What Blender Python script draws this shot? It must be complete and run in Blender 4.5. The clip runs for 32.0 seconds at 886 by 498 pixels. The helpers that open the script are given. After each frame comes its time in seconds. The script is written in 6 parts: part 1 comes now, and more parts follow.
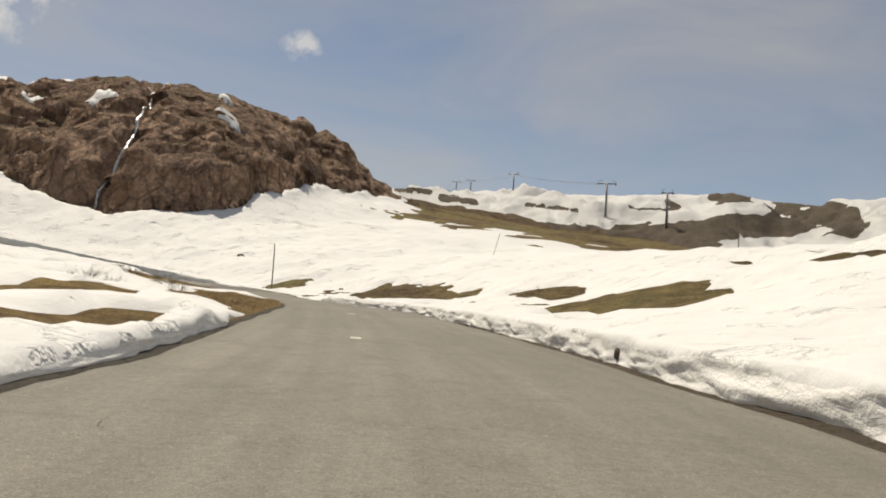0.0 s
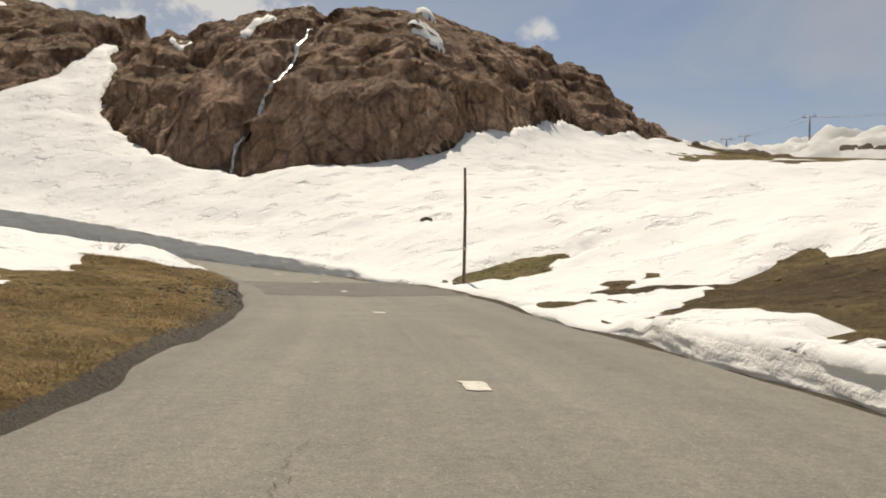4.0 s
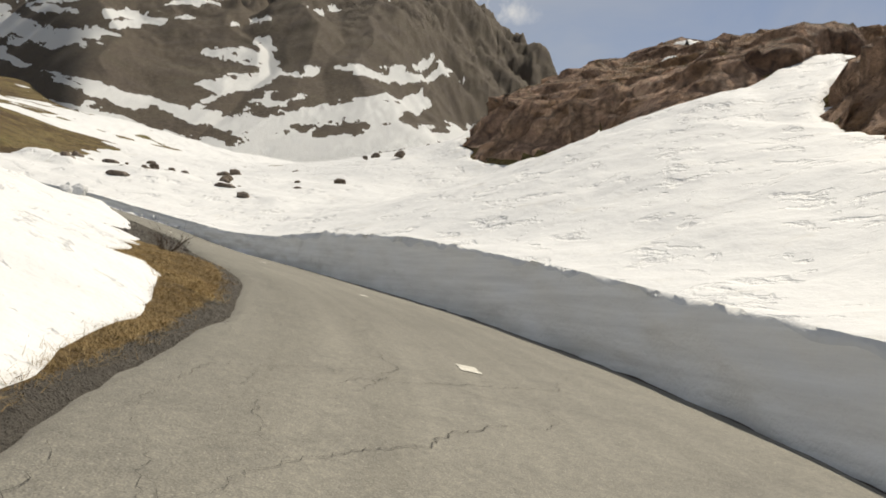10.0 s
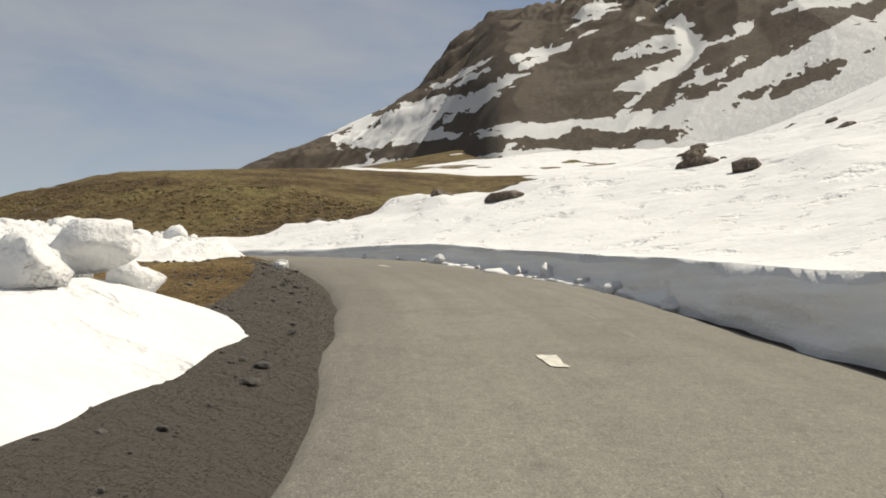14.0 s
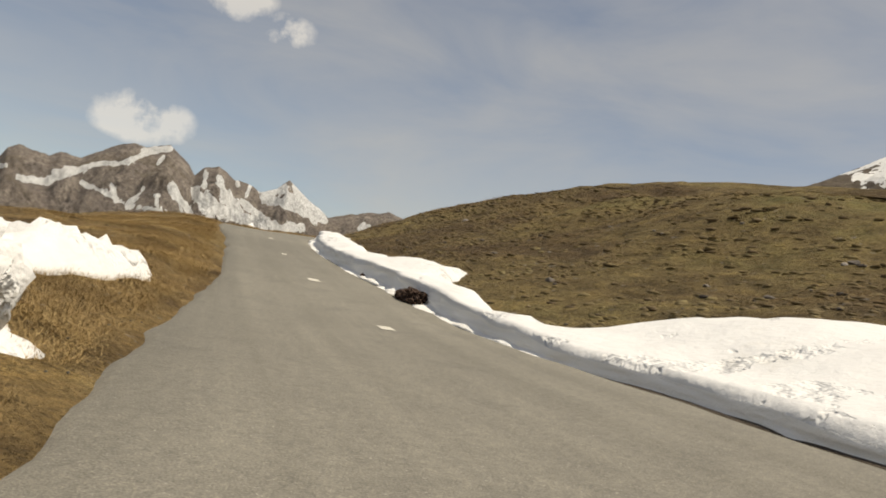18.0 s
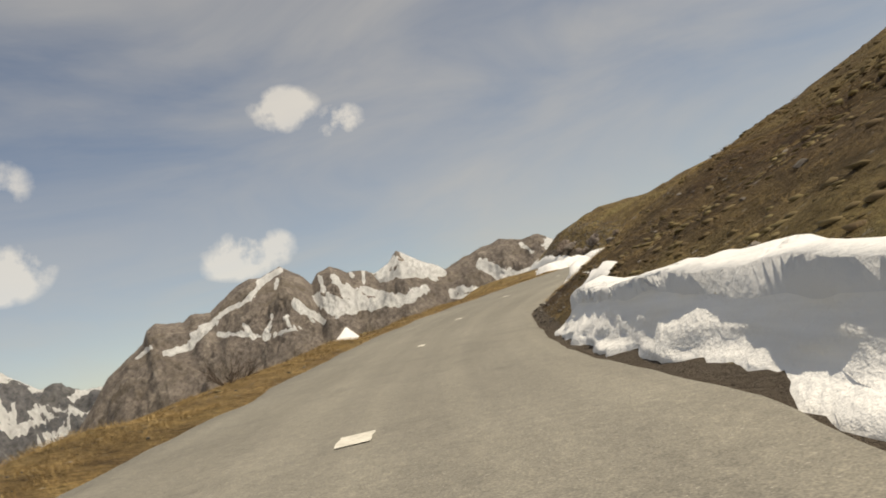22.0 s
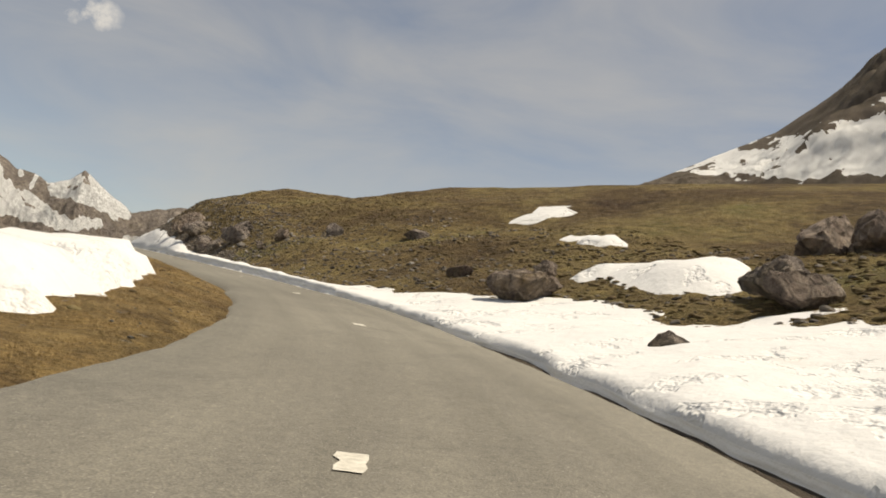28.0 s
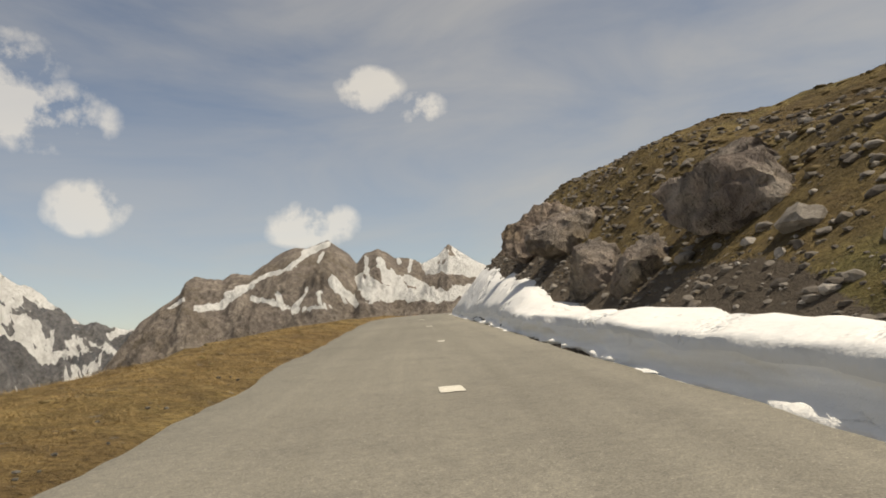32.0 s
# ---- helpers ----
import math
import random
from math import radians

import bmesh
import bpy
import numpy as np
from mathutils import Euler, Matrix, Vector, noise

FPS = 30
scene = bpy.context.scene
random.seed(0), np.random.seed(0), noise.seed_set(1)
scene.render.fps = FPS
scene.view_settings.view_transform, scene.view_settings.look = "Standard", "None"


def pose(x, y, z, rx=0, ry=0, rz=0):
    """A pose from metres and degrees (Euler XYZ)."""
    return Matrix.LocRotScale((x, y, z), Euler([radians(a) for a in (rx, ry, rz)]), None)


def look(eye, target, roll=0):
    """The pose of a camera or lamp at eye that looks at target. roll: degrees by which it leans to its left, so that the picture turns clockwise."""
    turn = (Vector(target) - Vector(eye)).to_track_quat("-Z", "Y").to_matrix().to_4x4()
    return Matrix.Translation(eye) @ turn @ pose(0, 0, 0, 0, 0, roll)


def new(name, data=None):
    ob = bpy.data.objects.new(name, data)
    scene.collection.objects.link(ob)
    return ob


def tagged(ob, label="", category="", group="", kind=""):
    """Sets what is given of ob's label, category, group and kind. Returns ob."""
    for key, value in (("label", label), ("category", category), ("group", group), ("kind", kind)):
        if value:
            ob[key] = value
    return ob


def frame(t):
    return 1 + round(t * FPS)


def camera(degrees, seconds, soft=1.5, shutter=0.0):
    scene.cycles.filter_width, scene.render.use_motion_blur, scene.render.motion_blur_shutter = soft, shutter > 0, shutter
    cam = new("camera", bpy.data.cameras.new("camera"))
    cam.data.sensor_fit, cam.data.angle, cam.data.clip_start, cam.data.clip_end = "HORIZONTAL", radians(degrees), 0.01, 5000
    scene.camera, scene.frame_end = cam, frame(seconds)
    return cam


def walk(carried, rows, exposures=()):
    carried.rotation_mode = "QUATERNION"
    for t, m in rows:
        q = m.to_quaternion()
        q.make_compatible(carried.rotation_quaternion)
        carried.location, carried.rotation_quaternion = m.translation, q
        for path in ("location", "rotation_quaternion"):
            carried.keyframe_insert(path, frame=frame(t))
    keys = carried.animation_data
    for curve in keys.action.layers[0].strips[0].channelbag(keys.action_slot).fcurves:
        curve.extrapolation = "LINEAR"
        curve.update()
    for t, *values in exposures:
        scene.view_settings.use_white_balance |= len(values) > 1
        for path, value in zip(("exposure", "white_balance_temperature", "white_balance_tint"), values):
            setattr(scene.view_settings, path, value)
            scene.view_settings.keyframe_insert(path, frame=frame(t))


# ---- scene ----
FOV = 60.66
cam = camera(FOV, 32.0, soft=1.8)


def eye(x, y, z, yaw, pitch, roll):
    """Camera pose from heading, tilt and lean in degrees."""
    return pose(x, y, z, 0, 0, yaw) @ pose(0, 0, 0, 90 + pitch) @ pose(0, 0, 0, 0, 0, roll)


PATH = [
    (0.0, 11.69, 13.96, 1.67, -12.33, 5.65, 4.10),
    (0.5, 12.98, 21.89, 1.94, -11.04, 5.64, 6.34),
    (1.0, 14.28, 29.58, 2.25, -7.65, 5.65, 5.70),
    (1.5, 14.73, 37.02, 2.56, -4.44, 5.51, 3.24),
    (2.0, 15.25, 44.00, 2.83, -2.27, 5.25, 2.07),
    (2.5, 15.35, 50.49, 3.09, -0.21, 5.26, 1.32),
    (3.0, 15.24, 56.28, 3.29, 2.45, 3.34, 0.62),
    (3.5, 14.85, 61.68, 3.46, 4.89, 2.49, 0.66),
    (4.0, 14.13, 67.00, 3.63, 6.43, 3.55, 1.73),
    (4.5, 12.96, 72.53, 3.81, 7.19, 5.79, 3.69),
    (5.0, 11.16, 78.58, 4.05, 9.68, 6.20, 5.30),
    (5.5, 9.47, 84.86, 4.32, 13.40, 6.49, 4.18),
    (6.0, 7.87, 89.90, 4.58, 17.29, 6.42, 3.50),
    (6.5, 6.24, 93.87, 4.83, 21.28, 5.84, 3.61),
    (7.0, 4.70, 97.28, 5.17, 25.68, 5.40, 5.47),
    (7.5, 2.60, 100.62, 5.31, 30.07, 6.17, 8.40),
    (8.0, -0.96, 103.96, 5.54, 34.10, 6.88, 9.41),
    (8.5, -4.48, 107.52, 5.84, 39.45, 7.13, 8.47),
    (9.0, -7.86, 110.82, 6.26, 46.05, 6.82, 8.87),
    (9.5, -11.48, 113.71, 6.85, 51.53, 6.54, 11.94),
    (10.0, -15.31, 116.43, 7.43, 56.92, 6.64, 12.52),
    (10.5, -19.30, 119.17, 7.98, 61.77, 6.40, 12.87),
    (11.0, -23.79, 121.47, 8.49, 66.73, 5.95, 12.33),
    (11.5, -28.84, 123.15, 8.99, 70.82, 6.16, 13.71),
    (12.0, -34.48, 124.46, 9.41, 74.46, 6.20, 13.42),
    (12.5, -39.90, 125.43, 9.71, 80.21, 6.08, 9.27),
    (13.0, -45.03, 125.96, 9.93, 85.36, 6.04, 5.09),
    (13.5, -48.97, 126.02, 10.32, 88.96, 5.87, 1.99),
    (14.0, -52.64, 126.10, 10.62, 90.61, 3.75, 0.96),
    (14.5, -56.17, 126.06, 10.87, 92.01, 2.81, 2.86),
    (15.0, -59.70, 125.81, 11.14, 94.58, 3.80, 7.94),
    (15.5, -63.34, 125.23, 11.52, 99.78, 5.67, 14.62),
    (16.0, -67.25, 124.25, 12.06, 104.45, 4.91, 16.23),
    (16.5, -71.57, 122.71, 12.64, 110.47, 4.27, 15.31),
    (17.0, -76.02, 120.52, 13.12, 118.14, 4.15, 14.52),
    (17.5, -80.48, 117.47, 13.45, 124.59, 3.74, 12.34),
    (18.0, -84.50, 113.47, 13.60, 126.54, 3.34, 9.08),
    (18.5, -88.39, 109.87, 13.68, 133.66, 4.73, 5.28),
    (19.0, -91.91, 106.12, 13.86, 135.85, 4.37, -1.20),
    (19.5, -95.35, 101.98, 14.11, 139.08, 5.40, -4.65),
    (20.0, -98.84, 97.46, 14.50, 139.87, 5.91, -12.39),
    (20.5, -102.46, 92.80, 15.01, 138.36, 6.09, -15.46),
    (21.0, -106.28, 88.11, 15.58, 136.31, 5.84, -14.03),
    (21.5, -110.39, 83.41, 16.08, 136.13, 5.99, -12.98),
    (22.0, -114.87, 78.74, 16.59, 135.18, 5.76, -14.48),
    (22.5, -119.51, 74.16, 16.85, 133.85, 5.81, -16.02),
    (23.0, -124.30, 69.67, 17.06, 131.62, 5.40, -16.51),
    (23.5, -129.28, 65.51, 17.46, 127.80, 4.34, -16.69),
    (24.0, -134.45, 61.67, 17.88, 125.34, 4.12, -17.54),
    (24.5, -139.88, 58.19, 18.28, 123.10, 3.62, -20.40),
    (25.0, -145.60, 55.04, 18.65, 119.18, 2.50, -22.72),
    (25.5, -151.61, 52.18, 19.02, 115.32, 2.12, -20.26),
    (26.0, -157.82, 49.44, 19.41, 112.91, 1.35, -11.50),
    (26.5, -164.23, 46.76, 19.80, 111.49, 1.44, -4.67),
    (27.0, -170.86, 44.08, 20.17, 110.65, 2.76, -0.63),
    (27.5, -177.70, 41.29, 20.49, 110.68, 4.79, 2.75),
    (28.0, -184.77, 38.25, 20.72, 113.24, 5.21, 8.00),
    (28.5, -191.27, 34.85, 20.94, 117.19, 5.62, 10.34),
    (29.0, -196.74, 30.85, 21.24, 121.71, 5.66, 9.62),
    (29.5, -202.25, 26.59, 21.63, 126.18, 5.47, 6.94),
    (30.0, -207.55, 21.43, 21.98, 128.58, 5.50, 4.99),
    (30.5, -212.87, 16.53, 22.32, 131.62, 5.64, 2.61),
    (31.0, -217.72, 11.32, 22.61, 134.16, 5.78, 0.36),
    (31.5, -222.49, 6.05, 22.91, 137.36, 6.14, -1.87),
    (32.0, -227.09, 0.61, 23.26, 139.69, 6.33, -4.43),
]
walk(cam, [(row[0], eye(*row[1:])) for row in PATH], [(0.0, 0.12, 7350, 10), (2.5, 0.17, 7350, 10), (7.0, 0.24, 7300, 10), (9.0, 0.27, 7000, 9), (16.0, 0.22, 7000, 9), (18.0, 0.26, 7400, 10), (20.0, 0.29, 7600, 10), (32.0, 0.31, 7600, 10)])

# ---- light ----
SUN_AZ, SUN_EL = 22.0, 62.0           # heading from +y towards -x, height, in degrees
sun_dir = Vector((-math.sin(radians(SUN_AZ)) * math.cos(radians(SUN_EL)),
                  math.cos(radians(SUN_AZ)) * math.cos(radians(SUN_EL)), math.sin(radians(SUN_EL))))
sun = new("sun", bpy.data.lights.new("sun", "SUN"))
sun.data.energy, sun.data.angle, sun.data.color = 4.2, radians(0.6), (1.0, 0.95, 0.86)
sun.matrix_world = look(Vector((0, 0, 300)) + sun_dir * 100, (0, 0, 300))

world = bpy.data.worlds.new("sky")
scene.world = world
world.use_nodes = True


def build_sky():
    nt = world.node_tree
    nt.nodes.clear()
    N, L = nt.nodes.new, nt.links.new
    out, bg = N("ShaderNodeOutputWorld"), N("ShaderNodeBackground")
    sky = N("ShaderNodeTexSky")
    sky.sky_type, sky.sun_disc = "NISHITA", False
    sky.sun_elevation, sky.sun_rotation = radians(SUN_EL), radians(-SUN_AZ)
    sky.altitude, sky.air_density, sky.dust_density, sky.ozone_density = 2300, 1.0, 2.5, 1.0
    co = N("ShaderNodeTexCoord")

    def math_node(op, a, b=None):
        m = N("ShaderNodeMath")
        m.operation = op
        for k, v in enumerate((a, b)):
            if v is None:
                continue
            if isinstance(v, (int, float)):
                m.inputs[k].default_value = v
            else:
                L(v, m.inputs[k])
        return m.outputs[0]

    # thin high cloud, stretched along the horizon
    mp = N("ShaderNodeMapping")
    mp.inputs["Scale"].default_value = (1.6, 2.2, 6.0)
    L(co.outputs["Generated"], mp.inputs["Vector"])
    nz = N("ShaderNodeTexNoise")
    nz.inputs["Scale"].default_value, nz.inputs["Detail"].default_value = 1.3, 7
    nz.inputs["Roughness"].default_value, nz.inputs["Distortion"].default_value = 0.55, 0.6
    L(mp.outputs[0], nz.inputs["Vector"])
    veil = N("ShaderNodeMapRange")
    veil.inputs["From Min"].default_value, veil.inputs["From Max"].default_value = 0.18, 0.8
    veil.inputs["To Max"].default_value = 0.7
    L(nz.outputs["Fac"], veil.inputs["Value"])
    # small fair-weather clouds: heading, height, half width, half height (degrees)
    puffs = N("ShaderNodeTexNoise")
    puffs.inputs["Scale"].default_value, puffs.inputs["Detail"].default_value = 13, 8
    puffs.inputs["Roughness"].default_value = 0.6
    L(co.outputs["Generated"], puffs.inputs["Vector"])
    total = None
    for az, el, w, h in CLOUDS:
        a, e = radians(az), radians(el)
        d = Vector((-math.sin(a) * math.cos(e), math.cos(a) * math.cos(e), math.sin(e)))
        side = Vector((math.cos(a), math.sin(a), 0))
        up = side.cross(d) * 1.0
        parts = []
        for axis, size in ((side, w), (up, h)):
            dot = N("ShaderNodeVectorMath")
            dot.operation = "DOT_PRODUCT"
            sub = N("ShaderNodeVectorMath")
            sub.operation = "SUBTRACT"
            L(co.outputs["Generated"], sub.inputs[0])
            sub.inputs[1].default_value = d
            L(sub.outputs[0], dot.inputs[0])
            dot.inputs[1].default_value = axis / math.sin(radians(size * 1.35))
            parts.append(math_node("POWER", math_node("ABSOLUTE", dot.outputs["Value"]), 2.0))
        front = N("ShaderNodeVectorMath")
        front.operation = "DOT_PRODUCT"
        L(co.outputs["Generated"], front.inputs[0])
        front.inputs[1].default_value = d
        r = math_node("ADD", parts[0], parts[1])
        blob = math_node("MULTIPLY", math_node("SUBTRACT", 1.0, r), math_node("GREATER_THAN", front.outputs["Value"], 0.5))
        blob = math_node("MAXIMUM", blob, 0.0)
        total = blob if total is None else math_node("MAXIMUM", total, blob)
    lump = math_node("ADD", 1.0, math_node("MULTIPLY", math_node("SUBTRACT", puffs.outputs["Fac"], 0.5), 9.0))
    gate = math_node("SUBTRACT", math_node("MULTIPLY", total, lump), 0.30)
    body = N("ShaderNodeMapRange")
    body.inputs["From Min"].default_value, body.inputs["From Max"].default_value = 0.0, 0.75
    body.inputs["To Max"].default_value = 0.46
    L(gate, body.inputs["Value"])
    mix1, mix2 = N("ShaderNodeMixRGB"), N("ShaderNodeMixRGB")
    L(veil.outputs[0], mix1.inputs["Fac"])
    L(sky.outputs[0], mix1.inputs["Color1"])
    mix1.inputs["Color2"].default_value = (5.0, 5.05, 5.05, 1)
    L(body.outputs[0], mix2.inputs["Fac"])
    L(mix1.outputs[0], mix2.inputs["Color1"])
    mix2.inputs["Color2"].default_value = (9.5, 9.3, 8.8, 1)
    L(mix2.outputs[0], bg.inputs["Color"])
    bg.inputs["Strength"].default_value = 0.085
    L(bg.outputs[0], out.inputs["Surface"])


CLOUDS = [(144.5, 18.5, 2.4, 1.5), (140.6, 17.0, 1.8, 1.1), (149.5, 8.8, 3.2, 1.6), (165, 10.5, 2.5, 1.8), (168, 16.5, 4.5, 2.2),
          (-0.5, 19.5, 1.5, 1.1), (23, 19.5, 6.5, 3.6), (36, 20, 9, 3.2), (172, 20, 5, 2), (60, 25, 5, 1.4)]
build_sky()

# ---- materials ----


class Mat:
    """A small helper to wire a principled material."""

    def __init__(self, name, rough=0.9, spec=0.3):
        self.m = bpy.data.materials.new(name)
        self.m.use_nodes = True
        self.nt = self.m.node_tree
        self.b = self.nt.nodes["Principled BSDF"]
        self.b.inputs["Roughness"].default_value = rough
        self.b.inputs["Specular IOR Level"].default_value = spec
        self.co = self.nt.nodes.new("ShaderNodeTexCoord").outputs["Object"]

    def node(self, kind, **kw):
        n = self.nt.nodes.new(kind)
        for k, v in kw.items():
            n.inputs[k.replace("_", " ")].default_value = v
        return n

    def link(self, a, b):
        self.nt.links.new(a, b)

    def noise(self, scale, detail=5, rough=0.6, stretch=None, distortion=0.0):
        n = self.node("ShaderNodeTexNoise", Scale=scale, Detail=detail, Roughness=rough, Distortion=distortion)
        src = self.co
        if stretch:
            mp = self.node("ShaderNodeMapping", Scale=stretch)
            self.link(src, mp.inputs["Vector"])
            src = mp.outputs[0]
        self.link(src, n.inputs["Vector"])
        return n.outputs["Fac"]

    def ramp(self, fac, *stops):
        r = self.nt.nodes.new("ShaderNodeValToRGB")
        el = r.color_ramp.elements
        while len(el) < len(stops):
            el.new(0.5)
        for e, (p, c) in zip(el, stops):
            e.position, e.color = p, (*c, 1)
        self.link(fac, r.inputs["Fac"])
        return r.outputs["Color"]

    def mix(self, fac, a, b, mode="MIX"):
        m = self.nt.nodes.new("ShaderNodeMixRGB")
        m.blend_type = mode
        for s, v in (("Fac", fac), ("Color1", a), ("Color2", b)):
            if isinstance(v, (int, float)):
                m.inputs[s].default_value = v
            elif isinstance(v, tuple):
                m.inputs[s].default_value = (*v, 1)
            else:
                self.link(v, m.inputs[s])
        return m.outputs[0]

    def step(self, fac, lo, hi):
        r = self.node("ShaderNodeMapRange", From_Min=lo, From_Max=hi)
        self.link(fac, r.inputs["Value"])
        return r.outputs[0]

    def color(self, c):
        if isinstance(c, tuple):
            self.b.inputs["Base Color"].default_value = (*c, 1)
        else:
            self.link(c, self.b.inputs["Base Color"])

    def bump(self, fac, strength, dist):
        bp = self.node("ShaderNodeBump", Strength=strength, Distance=dist)
        self.link(fac, bp.inputs["Height"])
        old = self.b.inputs["Normal"]
        if old.is_linked:
            self.link(old.links[0].from_socket, bp.inputs["Normal"])
        self.link(bp.outputs[0], old)


def mat_snow():
    m = Mat("snow", 0.75, 0.25)
    dirt = m.step(m.noise(0.35, 6, 0.65), 0.6, 0.85)
    fine = m.step(m.noise(3.0, 5, 0.6), 0.55, 0.9)
    c = m.mix(dirt, (0.645, 0.645, 0.635), (0.54, 0.515, 0.455))
    c = m.mix(fine, c, (0.60, 0.595, 0.575))
    speck = m.step(m.noise(5.5, 3, 0.6), 0.73, 0.78)
    c = m.mix(speck, c, (0.42, 0.39, 0.33))
    m.color(c)
    m.bump(m.step(m.noise(0.55, 5, 0.6), 0.56, 0.78), 0.7, -0.35)
    m.bump(m.noise(0.9, 4, 0.5), 0.5, 0.25)
    m.bump(m.noise(7.0, 4, 0.6), 0.35, 0.06)
    return m.m


def mat_snow_wall():
    m = Mat("cut_snow", 0.7, 0.25)
    layer = m.noise(1.2, 5, 0.6, stretch=(0.25, 0.25, 5.0))
    c = m.ramp(layer, (0.3, (0.68, 0.67, 0.64)), (0.55, (0.77, 0.76, 0.73)), (0.75, (0.83, 0.82, 0.79)))
    stain = m.step(m.noise(0.5, 6, 0.7), 0.62, 0.8)
    c = m.mix(stain, c, (0.50, 0.49, 0.45))
    m.color(c)
    m.bump(m.noise(3.0, 5, 0.6, stretch=(1, 1, 1.6)), 0.5, 0.1)
    m.bump(m.noise(16.0, 3, 0.6), 0.4, 0.03)
    return m.m


def mat_asphalt(dark=False):
    m = Mat("fresh_asphalt" if dark else "asphalt", 0.85, 0.35)
    big = m.noise(0.12, 5, 0.6)
    if dark:
        c = m.ramp(big, (0.3, (0.085, 0.08, 0.072)), (0.7, (0.12, 0.113, 0.10)))
    else:
        c = m.ramp(big, (0.3, (0.148, 0.139, 0.117)), (0.7, (0.192, 0.181, 0.152)))
        # wheel tracks and seams that run along the road
        uv = m.nt.nodes.new("ShaderNodeUVMap").outputs[0]
        keep, m.co = m.co, uv
        lane = m.noise(1.0, 4, 0.6, stretch=(0.035, 1.5, 1.0))
        c = m.mix(0.55, c, m.ramp(lane, (0.32, (0.40, 0.40, 0.39)), (0.5, (0.5, 0.5, 0.5)), (0.66, (0.60, 0.60, 0.59))), "OVERLAY")
        seam = m.step(m.noise(1.0, 3, 0.5, stretch=(0.02, 4.0, 1.0)), 0.66, 0.74)
        worn = m.step(m.noise(1.0, 6, 0.75, stretch=(1.2, 5.0, 1.0)), 0.5, 0.62)
        c = m.mix(m.mix(1.0, seam, worn, "MULTIPLY"), c, (0.27, 0.255, 0.215))
        m.co = keep
    blot = m.step(m.noise(1.1, 7, 0.7), 0.5, 0.8)
    c = m.mix(blot, c, (0.125, 0.118, 0.101) if not dark else (0.15, 0.14, 0.12))
    pit = m.noise(11.0, 5, 0.75)
    c = m.mix(0.55, c, m.ramp(pit, (0.32, (0.34, 0.34, 0.34)), (0.5, (0.5, 0.5, 0.5)), (0.68, (0.66, 0.66, 0.64))), "OVERLAY")
    grit = m.noise(60.0, 2, 0.5)
    c = m.mix(0.75, c, m.ramp(grit, (0.32, (0.36, 0.36, 0.36)), (0.5, (0.5, 0.5, 0.5)), (0.68, (0.70, 0.69, 0.66))), "OVERLAY")
    pale = m.step(m.noise(34.0, 3, 0.7), 0.62, 0.72)
    c = m.mix(pale, c, (0.34, 0.32, 0.275))
    m.color(c)
    m.bump(grit, 0.6, 0.012)
    m.bump(pit, 0.4, 0.02)
    m.bump(m.noise(2.0, 4, 0.6), 0.3, 0.03)
    return m.m


def cover(m, c, layer, colour, scale, amount):
    """Lays a second surface (snow, gravel) over the first where the mesh says so, with a ragged edge."""
    at_node = m.nt.nodes.new("ShaderNodeAttribute")
    at_node.attribute_name = layer
    n = m.mix(0.5, m.noise(scale, 7, 0.68), m.noise(scale * 4.5, 5, 0.7))
    add = m.nt.nodes.new("ShaderNodeMath")
    add.operation = "MULTIPLY_ADD"
    m.link(n, add.inputs[0])
    add.inputs[1].default_value = amount
    m.link(at_node.outputs["Fac"], add.inputs[2])
    return m.mix(m.step(add.outputs[0], amount * 0.5 - 0.02, amount * 0.5 + 0.02), c, colour)


def mat_turf(name="alpine_turf", grey=0.0, over=None, straw=0.0):
    """Alpine turf after the thaw: ochre grass, brown earth, a little green, pale stones."""
    m = Mat(name, 0.95, 0.15)
    big = m.noise(0.07, 6, 0.65)
    c = m.ramp(big, (0.32, (0.070, 0.047, 0.029)), (0.44, (0.122, 0.088, 0.046)), (0.56, (0.185, 0.142, 0.066)), (0.69, (0.145, 0.135, 0.055)))
    mid = m.noise(0.9, 6, 0.7)
    c = m.mix(0.75, c, m.ramp(mid, (0.3, (0.25, 0.24, 0.22)), (0.5, (0.5, 0.5, 0.5)), (0.7, (0.72, 0.70, 0.64))), "OVERLAY")
    c = m.mix(grey, c, (0.098, 0.082, 0.070))
    if straw:
        c = m.mix(straw, c, m.ramp(m.noise(0.6, 5, 0.7), (0.32, (0.12, 0.078, 0.04)), (0.5, (0.25, 0.168, 0.075)), (0.68, (0.34, 0.245, 0.115))))
    stone = m.step(m.noise(2.6, 4, 0.55), 0.66, 0.72)
    c = m.mix(stone, c, (0.24, 0.215, 0.18))
    step = m.noise(0.75, 5, 0.65, stretch=(1.0, 1.0, 2.6), distortion=0.7)
    c = m.mix(0.6, c, m.ramp(step, (0.34, (0.24, 0.235, 0.23)), (0.5, (0.5, 0.5, 0.5)), (0.64, (0.68, 0.67, 0.60))), "OVERLAY")
    fine = m.noise(9.0, 6, 0.8)
    c = m.mix(0.85, c, m.ramp(fine, (0.33, (0.18, 0.18, 0.18)), (0.5, (0.5, 0.5, 0.5)), (0.67, (0.78, 0.77, 0.73))), "OVERLAY")
    if over:
        c = cover(m, c, *over)
    m.color(c)
    m.bump(step, 1.0, 0.7)
    m.bump(mid, 0.9, 0.5)
    m.bump(fine, 0.9, 0.14)
    return m.m


